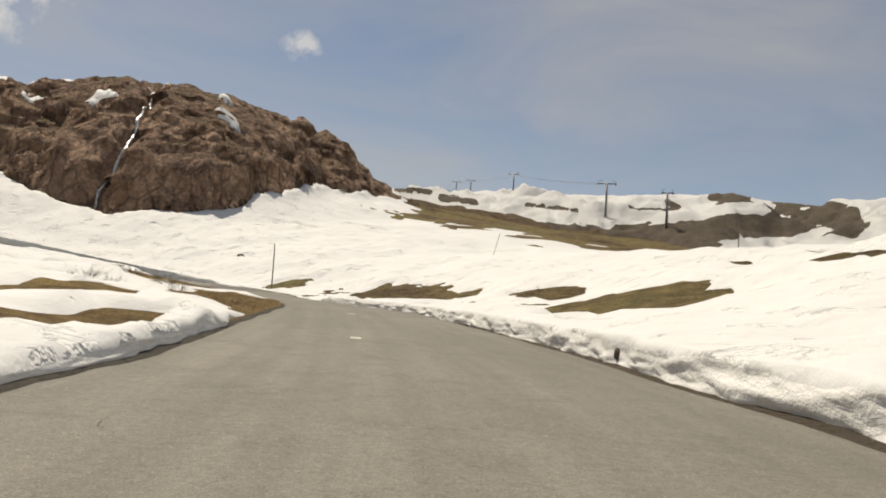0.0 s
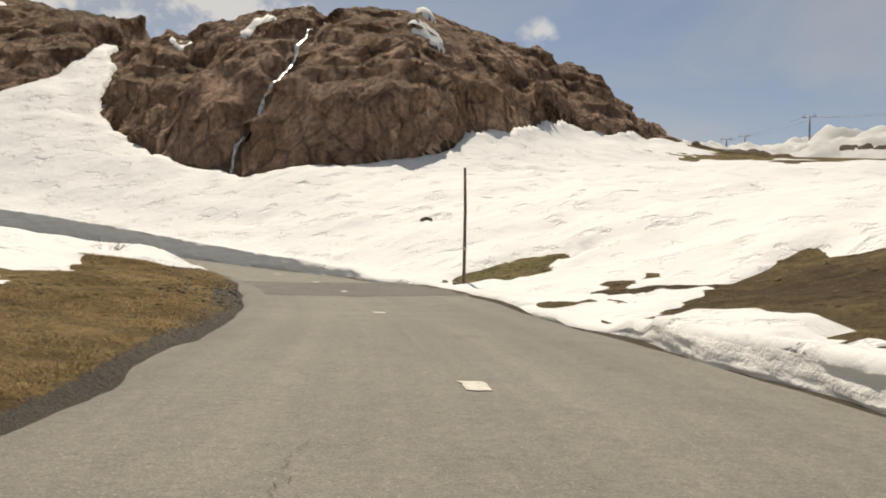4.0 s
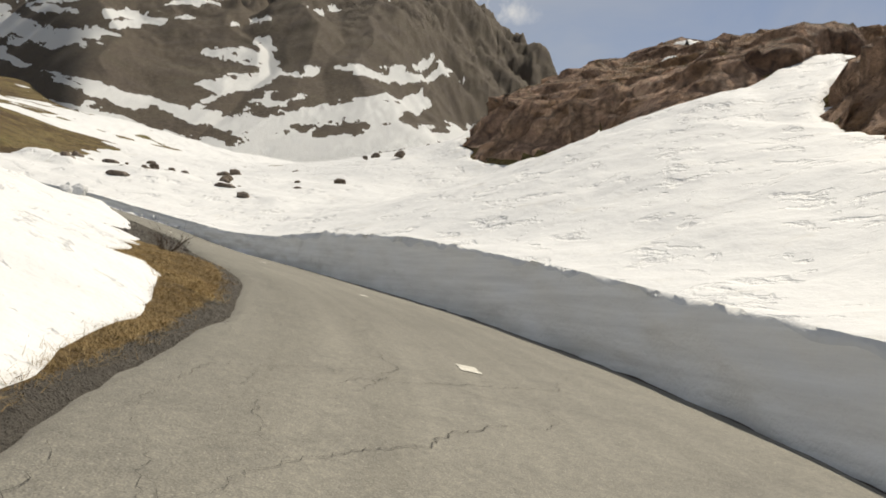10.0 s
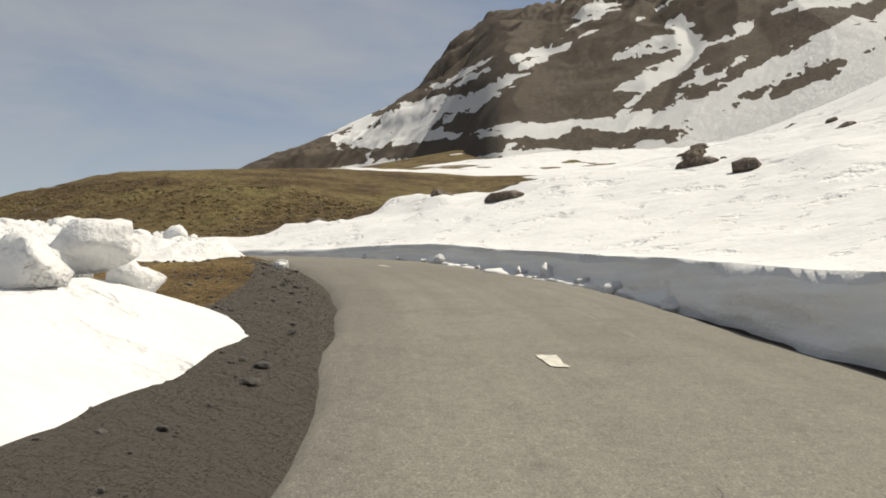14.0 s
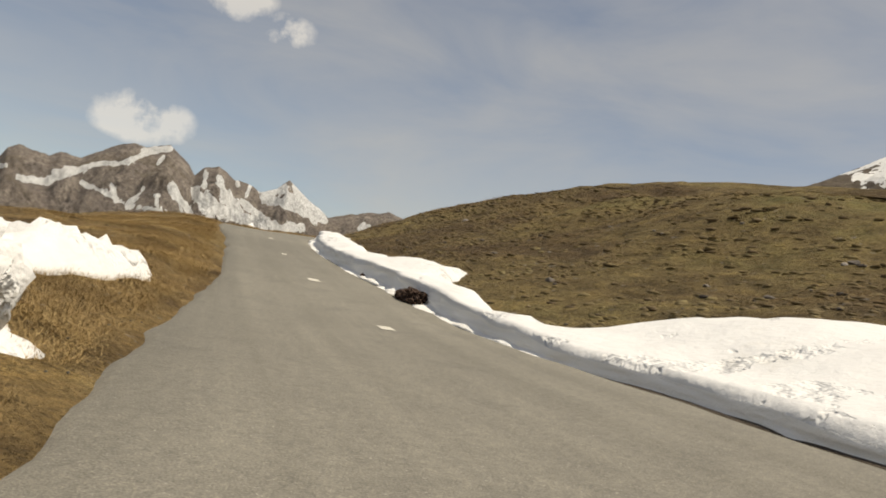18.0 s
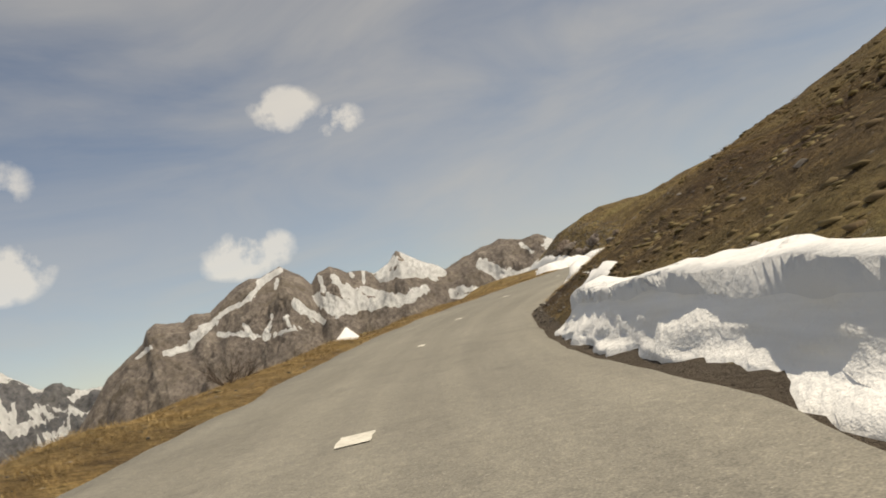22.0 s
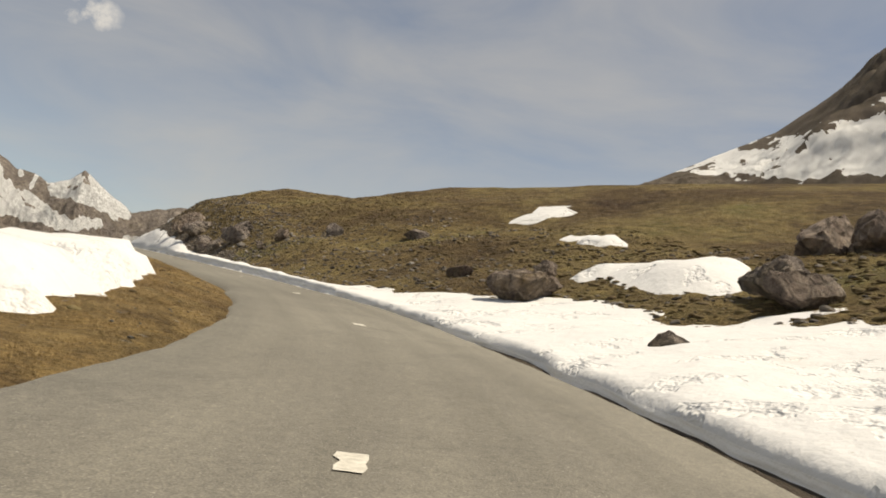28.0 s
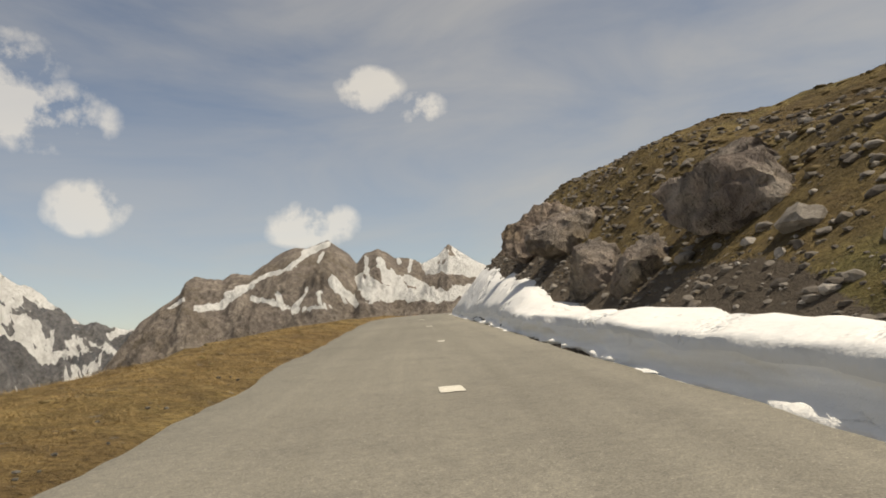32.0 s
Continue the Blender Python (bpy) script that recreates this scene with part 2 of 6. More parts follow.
def mat_rock(name="rock", tint=(1, 1, 1), scale=1.0, painted_haze=0.0, far=(0.36, 0.37, 0.37), over=None, grass=False):
    m = Mat(name, 0.9, 0.25)

    # haze is painted in: each rock tone is blended towards the far colour
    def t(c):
        return tuple(a * b * (1 - painted_haze) + painted_haze * h for a, b, h in zip(c, tint, far))
    streak = m.noise(0.16 * scale, 7, 0.7, stretch=(1.3, 1.3, 0.55), distortion=0.8)
    c = m.ramp(streak, (0.3, t((0.045, 0.033, 0.027))), (0.43, t((0.115, 0.085, 0.066))), (0.56, t((0.18, 0.14, 0.108))), (0.7, t((0.30, 0.25, 0.20))))
    moss = m.step(m.noise(0.09 * scale, 6, 0.7), 0.5, 0.68)
    c = m.mix(moss, c, t((0.10, 0.068, 0.036)))
    fine = m.noise(1.6 * scale, 7, 0.75)
    # joints between the broken blocks
    warp = m.node("ShaderNodeMixRGB", Fac=0.12 / scale)
    wn = m.node("ShaderNodeTexNoise", Scale=0.5 * scale, Detail=4)
    m.link(m.co, wn.inputs["Vector"])
    m.link(m.co, warp.inputs["Color1"])
    m.link(wn.outputs["Color"], warp.inputs["Color2"])
    mp = m.node("ShaderNodeMapping", Scale=(1.0, 1.0, 0.65), Rotation=(0.35, 0.25, 0.4))
    m.link(warp.outputs[0], mp.inputs["Vector"])
    vo = m.node("ShaderNodeTexVoronoi", Scale=0.42 * scale)
    vo.feature = "DISTANCE_TO_EDGE"
    m.link(mp.outputs[0], vo.inputs["Vector"])
    joint = m.step(vo.outputs["Distance"], 0.0, 0.10)
    c = m.mix(joint, m.mix(0.5, c, t((0.03, 0.024, 0.02))), c)
    if grass:
        geo = m.nt.nodes.new("ShaderNodeNewGeometry")
        sep = m.nt.nodes.new("ShaderNodeSeparateXYZ")
        m.link(geo.outputs["Normal"], sep.inputs[0])
        up = m.mix(0.3, sep.outputs[2], m.noise(0.8, 6, 0.7))
        c = m.mix(m.step(up, 0.68, 0.78), c, m.ramp(m.noise(0.5, 5, 0.7), (0.35, (0.085, 0.052, 0.03)), (0.6, (0.16, 0.11, 0.055))))
    c = m.mix(0.8, c, m.ramp(fine, (0.3, (0.2, 0.2, 0.2)), (0.5, (0.5, 0.5, 0.5)), (0.7, (0.75, 0.74, 0.72))), "OVERLAY")
    if over:
        c = cover(m, c, *over)
    m.color(c)
    m.bump(joint, 0.8, 0.5 / scale)
    m.bump(streak, 1.0, 2.2 / scale)
    m.bump(m.noise(0.5 * scale, 6, 0.7, stretch=(1, 1, 0.6), distortion=1.2), 1.0, 1.2 / scale)
    m.bump(fine, 0.9, 0.4 / scale)
    return m.m


def mat_plain(name, a, b, scale=4.0, rough=0.8, metal=0.0):
    m = Mat(name, rough, 0.3)
    m.color(m.ramp(m.noise(scale, 5, 0.65), (0.3, a), (0.7, b)))
    m.b.inputs["Metallic"].default_value = metal
    m.bump(m.noise(scale * 3, 4, 0.6), 0.3, 0.02)
    return m.m


SNOW, SNOW_WALL, ASPHALT, FRESH = mat_snow(), mat_snow_wall(), mat_asphalt(), mat_asphalt(True)
# the cliff rock has brown haze in its colour to brighten its shaded face
TURF, ROCK = mat_turf(), mat_rock("rock", (2.9, 2.4, 2.1), 1.0, 0.1, (0.36, 0.28, 0.23), grass=True)
OLD_SNOW = (0.68, 0.68, 0.665)
STRAW_TURF = mat_turf("dry_grass_turf", 0.0, ("stony", (0.118, 0.106, 0.09), 3.0, 0.8), 0.7)
VERGE = mat_turf("verge_turf", 0.0, ("stony", (0.122, 0.1, 0.078), 3.0, 0.8))
FAR_TURF = mat_turf("distant_turf", 0.85, ("snow_cover", OLD_SNOW, 0.05, 1.1))
GRAVEL = mat_plain("gravel", (0.045, 0.042, 0.037), (0.135, 0.125, 0.11), 11.0, 0.95)
PAINT = mat_plain("worn_road_paint", (0.40, 0.38, 0.325), (0.66, 0.635, 0.56), 14.0)

# ---- the plan ----
ROAD = [
    (-2.0, -45.0, -2.1), (6.5, -16.0, -0.8),
    (12.0, 13.9, 0.52),
    (13.9, 29.6, 1.10),
    (15.0, 45.3, 1.73),
    (15.5, 60.7, 2.28),
    (13.0, 76.5, 2.80),
    (8.7, 91.2, 3.48),
    (0.4, 104.7, 4.36),
    (-10.9, 115.3, 5.76),
    (-24.7, 123.6, 7.50),
    (-40.2, 127.2, 8.58),
    (-55.9, 127.7, 9.69),
    (-72.0, 124.9, 11.44),
    (-85.4, 115.9, 12.42),
    (-95.1, 103.9, 12.87),
    (-104.4, 91.3, 14.09),
    (-114.0, 78.8, 15.40),
    (-124.6, 67.1, 16.01),
    (-136.8, 57.0, 17.01),
    (-150.6, 50.0, 17.87),
    (-165.7, 44.7, 18.76),
    (-180.5, 40.1, 19.44),
    (-194.6, 33.6, 19.93),
    (-207.0, 24.0, 20.73),
    (-217.9, 12.4, 21.43),
    (-227.5, 1.0, 22.11),
    (-245.0, -21.5, 23.4), (-264.0, -46.0, 24.7), (-290.0, -72.0, 25.6), (-325.0, -92.0, 25.2), (-380.0, -110.0, 22.0),
]


def hermite(values, step):
    """Points at even steps along a smooth curve through the values, and their distance along it."""
    v = np.array(values, float)
    seg = np.hypot(*np.diff(v[:, :2], axis=0).T)
    u = np.concatenate([[0], np.cumsum(seg)])
    m = np.gradient(v, u, axis=0)
    q = np.arange(0, u[-1], step)
    i = np.clip(np.searchsorted(u, q, side="right") - 1, 0, len(u) - 2)
    h = (u[i + 1] - u[i])[:, None]
    w = ((q - u[i]) / h[:, 0])[:, None]
    return ((2 * w**3 - 3 * w**2 + 1) * v[i] + (w**3 - 2 * w**2 + w) * h * m[i]
            + (-2 * w**3 + 3 * w**2) * v[i + 1] + (w**3 - w**2) * h * m[i + 1]), q


LINE, LS = hermite(ROAD, 0.25)
i0 = int(np.argmin(np.hypot(LINE[:, 0] - 12.0, LINE[:, 1] - 13.9)))
STEP = np.concatenate([[0], np.cumsum(np.hypot(*np.diff(LINE[:, :2], axis=0).T))])
LS = STEP - STEP[i0]                 # distance along the road, 0 where the ride begins
kern = np.hanning(49)
kern /= kern.sum()
LINE[24:-24, 2] = np.convolve(LINE[:, 2], kern, "valid")
LINE[:, 2] += np.interp(LS, (66, 74, 84, 95, 104, 112, 118, 126, 136, 154, 163, 180, 208, 213, 233, 243, 256, 268, 282, 300),
                        (0, -0.15, 0.05, 0.1, -0.1, -0.4, -0.45, -0.35, -0.12, 0, -0.12, -0.12, -0.1, 0, -0.05, 0.15, 0, -0.15, -0.15, 0))
TAN = np.gradient(LINE[:, :2], axis=0)
TAN /= np.linalg.norm(TAN, axis=1)[:, None]
RIGHT = np.stack([TAN[:, 1], -TAN[:, 0]], 1)


def lattice(ix, iy, seed):
    h = (ix.astype(np.int64) * 374761393 + iy.astype(np.int64) * 668265263 + seed * 974711) & 0xFFFFFFFF
    h = ((h ^ (h >> 13)) * 1274126177) & 0xFFFFFFFF
    return ((h ^ (h >> 16)) & 0xFFFF) / 65535.0


def value_noise(x, y, seed):
    ix, iy = np.floor(x), np.floor(y)
    fx, fy = x - ix, y - iy
    fx, fy = fx * fx * fx * (fx * (fx * 6 - 15) + 10), fy * fy * fy * (fy * (fy * 6 - 15) + 10)
    a, b = lattice(ix, iy, seed), lattice(ix + 1, iy, seed)
    c, d = lattice(ix, iy + 1, seed), lattice(ix + 1, iy + 1, seed)
    return (a * (1 - fx) + b * fx) * (1 - fy) + (c * (1 - fx) + d * fx) * fy


def fbm(x, y, size, octaves=5, gain=0.5, seed=1):
    """Noise of mean 0 and about -1 to 1, with features of that size in metres."""
    x, y = np.asarray(x, float) / size, np.asarray(y, float) / size
    t, a, s = 0, 1.0, 0
    for k in range(octaves):
        t, s, a = t + a * (value_noise(x, y, seed + k) * 2 - 1), s + a, a * gain
        x, y = x * 1.97 * 0.8 - y * 1.97 * 0.6 + 13.7, x * 1.97 * 0.6 + y * 1.97 * 0.8 + 5.1
    return t / s * 1.6


def ridged(x, y, size, octaves=5, seed=1):
    x, y = np.asarray(x, float) / size, np.asarray(y, float) / size
    t, a, s = 0, 1.0, 0
    for k in range(octaves):
        t, s, a = t + a * (1 - 2 * np.abs(value_noise(x, y, seed + k) - 0.5) * 1.6), s + a, a * 0.55
        x, y = x * 2.03 * 0.8 - y * 2.03 * 0.6 + 3.1, x * 2.03 * 0.6 + y * 2.03 * 0.8 + 9.4
    return t / s


def smooth(x, a, b):
    t = np.clip((x - a) / (b - a), 0, 1)
    return t * t * (3 - 2 * t)


def along(s, *pairs):
    """A smooth value along the road from (distance, value) pairs."""
    p = np.array(pairs, float)
    return np.interp(s, p[:, 0], p[:, 1])


def half_left(s):
    """Half width of the paving to the left of the middle line."""
    return along(s, (-60, 3.8), (22, 3.65), (38, 3.25), (55, 3.2), (72, 3.8), (82, 3.6), (88, 2.8), (95, 2.5), (103, 2.4), (110, 3.4), (115, 3.85), (120, 4.1), (128, 3.75), (134, 3.6), (142, 4.0), (147, 3.5), (154, 2.6), (160, 2.5), (172, 2.7), (182, 3.0), (194, 3.5), (199, 3.5), (203, 3.3), (208, 2.95), (212, 2.5), (219, 2.4), (228, 2.2), (240, 3.0), (289, 3.6), (326, 3.4), (338, 2.9), (346, 2.8), (356, 3.3), (366, 3.1), (380, 3.5), (400, 3.7), (560, 3.5))


def half_right(s):
    return along(s, (-60, 4.6), (20, 4.8), (45, 4.4), (55, 3.7), (80, 4.3), (88, 4.6), (94, 5.2), (99, 5.3), (105, 4.8), (111, 4.2), (120, 3.9), (132, 3.5), (153, 2.6), (174, 3.1), (196, 3.5), (206, 3.0), (213, 2.4), (219, 2.0), (228, 2.0), (236, 2.4), (245, 2.9), (256, 3.05), (263, 3.0), (268, 3.4), (274, 3.2), (282, 3.5), (292, 3.1), (306, 3.1), (331, 3.05), (345, 2.95), (362, 2.9), (376, 2.6), (390, 2.3), (560, 2.6))


# heights over the road at these distances from its middle line, station by station
RIGHT_D = (0, 3.3, 5, 10, 20, 35, 55, 90, 160)
BOWL = [
    (-60, 0.3, 1.4, 4.4, 5.5, 7, 9, 13), (30, 0.3, 1.4, 4.4, 5.5, 6.6, 9, 13), (60, 0.3, 1.0, 3.6, 7.0, 8.0, 10, 14),
    (85, 0.1, 1.3, 4.4, 7.2, 9.4, 13.5, 19), (96, 0.2, 2.4, 6.0, 9, 12, 17, 25), (106, 0.2, 2.2, 6.2, 10, 14, 20, 28), (120, 0.1, 2.4, 8.0, 13.5, 19, 25, 34),
    (135, 0.1, 2.8, 9.0, 16, 25, 31, 42), (155, 0.1, 2.8, 9.5, 20, 32, 42, 55), (175, 0.1, 1.5, 5.0, 11, 21.5, 38, 52),
    (198, 0.1, 1.6, 4.6, 6.5, 10, 21, 38)]
HILLSIDE = [
    (221, 0.3, 1.9, 5.7, 8.6, 10, 13, 22), (245, 0.5, 2.7, 6.3, 10, 13.3, 17, 27), (265, 0.9, 3.4, 7.2, 11.3, 14.8, 19, 29),
    (285, 0.35, 2.9, 7.2, 11, 14, 19, 32), (310, 0.3, 2.0, 5, 9, 14, 20, 34), (345, 0.2, 1.4, 4.8, 8, 12.5, 22, 44),
    (370, 0.3, 2.5, 5.6, 10.5, 17, 24.5, 45), (385, 0.3, 3.4, 7.2, 12.5, 19, 25, 42), (398, 0.35, 4.6, 9.2, 14.3, 19.5, 25, 36), (410, 1.8, 6.5, 9.5, 12, 15, 20, 28), (424, 2.6, 7.8, 11, 12.5, 14, 16, 22),
    (434, 2.0, 6, 9, 11, 12, 14, 18), (450, 0.4, 2.4, 5, 7, 9, 11, 15), (560, 0.0, 0.5, 2, 4, 6, 9, 14)]
LEFT_D = (0, 3.2, 5, 10, 20, 40, 80, 160)
LEFT = [
    (-60, 0.1, 0.2, 0.5, 1, 2, 2), (60, 0.2, 0.5, 0.9, 1.6, 2.5, 2), (95, 0.3, 0.8, 1.2, 1.5, 1, 0), (120, 0.1, 0.2, 0.2, -0.5, -2, -6),
    (160, 0.1, 0.3, 0.4, -1, -5, -14), (185, 0.15, 0.1, -0.8, -4, -10, -26), (208, 0.45, 0.3, -2.2, -9, -20, -42),
    (235, 0.2, -0.4, -3.5, -11, -28, -60), (265, 0.1, -0.8, -4.5, -13, -32, -70), (300, 0.0, -1.0, -4, -11, -28, -60),
    (345, 0.2, 0.2, -1.5, -7, -24, -60), (380, 0.2, -0.3, -4, -12, -34, -80), (560, 0.0, -1, -5, -15, -40, -90)]


def section(table, dist, s, d):
    t = np.array(table, float)
    st = t[:, 0]
    h = np.concatenate([np.zeros((len(t), 2)), t[:, 1:]], 1)
    m = np.gradient(h, st, axis=0)
    k = np.clip(np.searchsorted(st, s) - 1, 0, len(st) - 2)
    w = np.clip((s - st[k]) / (st[k + 1] - st[k]), 0, 1)
    w = w * w * (3 - 2 * w)
    dd = np.array(dist, float)
    j = np.clip(np.searchsorted(dd, d) - 1, 0, len(dd) - 2)
    v = np.clip((d - dd[j]) / (dd[j + 1] - dd[j]), 0, 1.6)
    row = lambda a: h[a, j] * (1 - v) + h[a, j + 1] * v
    return row(k) * (1 - w) + row(k + 1) * w


def place(x, y):
    """Distance along the road, distance to its right, and the road's height there."""
    x, y = np.ravel(x), np.ravel(y)
    near = np.empty(len(x), int)
    cx, cy = LINE[::4, 0], LINE[::4, 1]
    for a in range(0, len(x), 20000):
        near[a:a + 20000] = np.argmin((x[a:a + 20000, None] - cx) ** 2 + (y[a:a + 20000, None] - cy) ** 2, 1) * 4
    best = near.copy()
    bd = np.full(len(x), 1e18)
    for o in range(-3, 4):
        i = np.clip(near + o, 0, len(LINE) - 1)
        d2 = (x - LINE[i, 0]) ** 2 + (y - LINE[i, 1]) ** 2
        better = d2 < bd
        best[better], bd[better] = i[better], d2[better]
    ex, ey = x - LINE[best, 0], y - LINE[best, 1]
    d = ex * RIGHT[best, 0] + ey * RIGHT[best, 1]
    sign = np.where(d >= 0, 1, -1)
    return LS[best], sign * np.sqrt(bd), LINE[best, 2]


# rocky knolls: middle x, y, half axes, turn in degrees, height, share of the height that is cliff
KNOLLS = [(-92, 201, 35, 30, -26, 16.5, 0.3), (-72, 187, 27, 11, -60, 8, 0.3)]
# the great cliff: its foot, the height of its crest and how deep it is from foot to crest, by x
FOOT = ((-100, 266), (-74, 216), (-60, 194), (-49, 175), (-39, 156), (-26, 146.5), (-14, 141.5), (-2, 143), (5, 150), (12, 164), (20, 185), (32, 202), (48, 222), (70, 252))
CREST = ((-100, 60), (-71, 57), (-55, 53), (-40, 52), (-15, 49.5), (-4, 49.5), (4, 53), (10, 56), (16, 57), (22, 55), (28, 50.5), (36, 43.5), (50, 35.5), (70, 28))
REACH = ((-100, 26), (-55, 32), (-35, 40), (-13, 44), (5, 38), (15, 25), (25, 17), (40, 13), (70, 12))


def knolls(x, y, base):
    """How far the knolls and the cliff rise over the base, and where they are rock."""
    z, mask = np.zeros_like(x), np.zeros_like(x)
    for cx, cy, a, b, turn, h, steep in KNOLLS:
        c, s = math.cos(radians(turn)), math.sin(radians(turn))
        u, v = ((x - cx) * c + (y - cy) * s) / a, (-(x - cx) * s + (y - cy) * c) / b
        r = np.sqrt(u * u + v * v) + 0.09 * fbm(x, y, 22, 4, 0.55, 31) + 0.02 * fbm(x, y, 4, 3, 0.5, 37)
        rise = steep * smooth(1 - r, 0.0, 0.16) + (1 - steep) * np.clip(1 - r, 0, 1) ** 0.7
        z = np.maximum(z, h * rise)
        mask = np.maximum(mask, smooth(1 - r, -0.02, 0.06))
    foot, crest, reach = (np.interp(x, *np.array(t, float).T) for t in (FOOT, CREST, REACH))
    run = np.gradient(np.array(FOOT, float)[:, 1], np.array(FOOT, float)[:, 0])
    lean = np.interp(x, np.array(FOOT, float)[:, 0], run)
    v = (y - foot) / np.sqrt(1 + lean**2) + 1.6 * fbm(x, y, 16, 4, 0.55, 31) + 0.5 * fbm(x, y, 4, 3, 0.5, 37)
    w = np.clip(v / reach, 0, 1)
    crest = crest + 7.5 * smooth(v, reach + 4, reach + 22) * (1 - smooth(x, -14, -2))
    rise = np.clip(crest - base, 1.0, 60) * (0.14 * smooth(w, 0, 0.07) + 0.86 * (1 - (1 - w) ** 1.35))
    return np.maximum(z, rise), np.maximum(mask, smooth(v, -0.5, 0.8))


def fall_line(y):
    """The gully in the cliff, down which the meltwater runs."""
    return np.interp(y, (130, 138, 146, 152, 160, 168, 178, 188), (-18.5, -18, -16.5, -15, -14.3, -14.8, -16.2, -18)) + 0.6 * fbm(y, np.zeros_like(y), 4.0, 2, 0.5, 95)


def ground(x, y, s=None, d=None, zr=None):
    """Height of the bare ground, and where it is rock."""
    shape = np.shape(x)
    x, y = np.ravel(x).astype(float), np.ravel(y).astype(float)
    if s is None:
        s, d, zr = place(x, y)
    a = np.maximum(np.abs(d) - np.where(d >= 0, half_right(s), half_left(s)) + 3.2, 0)
    right = section(BOWL + HILLSIDE, RIGHT_D, s, a)
    left = section(LEFT, LEFT_D, s, a)
    h = np.where(d >= 0, right, left)
    away = smooth(a, 3.3, 14)
    kz, rock = knolls(x, y, zr + h)
    rough = 0.12 * smooth(a, 3.2, 4.5) * fbm(x, y, 2.2, 3, 0.5, 11) + away * (0.5 * fbm(x, y, 9, 4, 0.5, 12) + 1.0 * smooth(a, 15, 60) * fbm(x, y, 30, 4, 0.5, 13))
    crag = rock * (2.6 * (ridged(x + 2 * fbm(x, y, 6, 3, 0.5, 17), y, 11, 5, 15) - 0.5) + 1.1 * fbm(x, y, 3.2, 4, 0.65, 16) + 1.3 * (ridged(x, y + 1.5 * fbm(x, y, 4, 2, 0.5, 19), 4.2, 3, 18) - 0.55))
    crag = crag * (0.62 - 0.3 * smooth(kz, 10, 20))
    # grassy ledges that dip to the east, and the gullies
    level = (kz + 0.12 * x + 1.6 * fbm(x, y, 14, 3, 0.5, 44)) / 4.6
    part = level - np.floor(level)
    ledge = rock * smooth(kz, 1, 4) * 1.5 * (smooth(part, 0.45, 1.0) - part)
    gully = rock * (3.0 * np.exp(-((x - fall_line(y)) / 1.7) ** 2) * smooth(y, 134, 140) + 2.2 * np.exp(-((x - 13 - 0.12 * (y - 175)) / 1.5) ** 2)
                    + 1.6 * np.exp(-((x + 33 + 0.4 * (y - 165) + 2 * fbm(y, x * 0, 9, 2, 0.5, 46)) / 1.4) ** 2))
    return (zr + h + rough * (1 - 0.5 * rock) + kz + crag + ledge - gully).reshape(shape), rock.reshape(shape)


# snow: how sure it lies, at these distances from the road (-1 bare, 1 deep)
COVER_RIGHT = [
    (-60, 1, 1, 0.9, 0.9, 1, 1, 0.3, 0), (40, 1, 0.7, 0.4, 1, 1, 0.9, 0.0, -0.3), (75, 0.6, 0.2, 0.3, 1, 1, 0.9, 0.0, -0.3), (92, 1, 1, 1, 1, 1, 1, 0.5, -0.6),
    (165, 1, 1, 1, 1, 1, 0.9, 0.6, 0.5), (188, 1, 1, 0.9, 0.9, 0.8, 0.7, 0.7, 0.5), (200, 1, 1, 0.3, -0.3, 0.35, 0.7, 0.8, 0.5), (206, 1, 0.4, -0.5, -0.8, 0, 0.5, 0.8, 0.5), (209, 1, -1.4, -2, -1, -0.5, 0.4, 0.8, 0.5), (222, 1, -1.6, -2, -1, -1, -0.3, 0.7, 0.7), (229, 1, -0.8, -1.8, -1, -1, -0.6, 0.6, 0.7), (235, 1, -0.3, -1.5, -1, -1, -0.8, 0.55, 0.7),
    (253, 1, 0.0, -1.0, -1, -1, -0.9, 0.45, 0.7), (256, -1, -1, -1, -1, -1, -0.9, 0.45, 0.7), (272.6, -1, -1, -1, -1, -1, -0.9, 0.45, 0.7)]
COVER_RIGHT2 = [
    (275, 1, 0.1, -3.5, -1, -1, -0.9, 0.45, 0.7), (279, 1, 0.1, -3.5, -1, -1, -0.9, 0.45, 0.7), (285, 1, 0.25, -3.0, -1, -1, -0.9, 0.45, 0.7), (290, 1, 0.8, -2.0, -1, -1, -0.9, 0.45, 0.7), (296, 1, 1, -0.6, -1, -1, -0.9, 0.4, 0.65), (301, 1, 1, 0.4, -0.6, -1, -0.9, 0.4, 0.6), (307, 1, 1, 0.2, -0.6, -1, -0.9, 0.3, 0.6), (325, 1, 1, 0.35, -0.5, -0.6, -0.6, -0.2, 0.4),
    (345, 1, 0.9, 0.1, -0.8, -0.8, -0.7, -0.6, -0.5), (362, 1, 0.0, -1.5, -1, -1, -0.8, -0.6, -0.5), (380, 1, -0.5, -1.5, -1, -1, -1, -0.8, -0.6), (400, 1, -0.7, -1.5, -1, -1, -1, -0.8, -0.6), (560, 0.6, 0.3, -1, -1, -1, -1, -1, -1)]
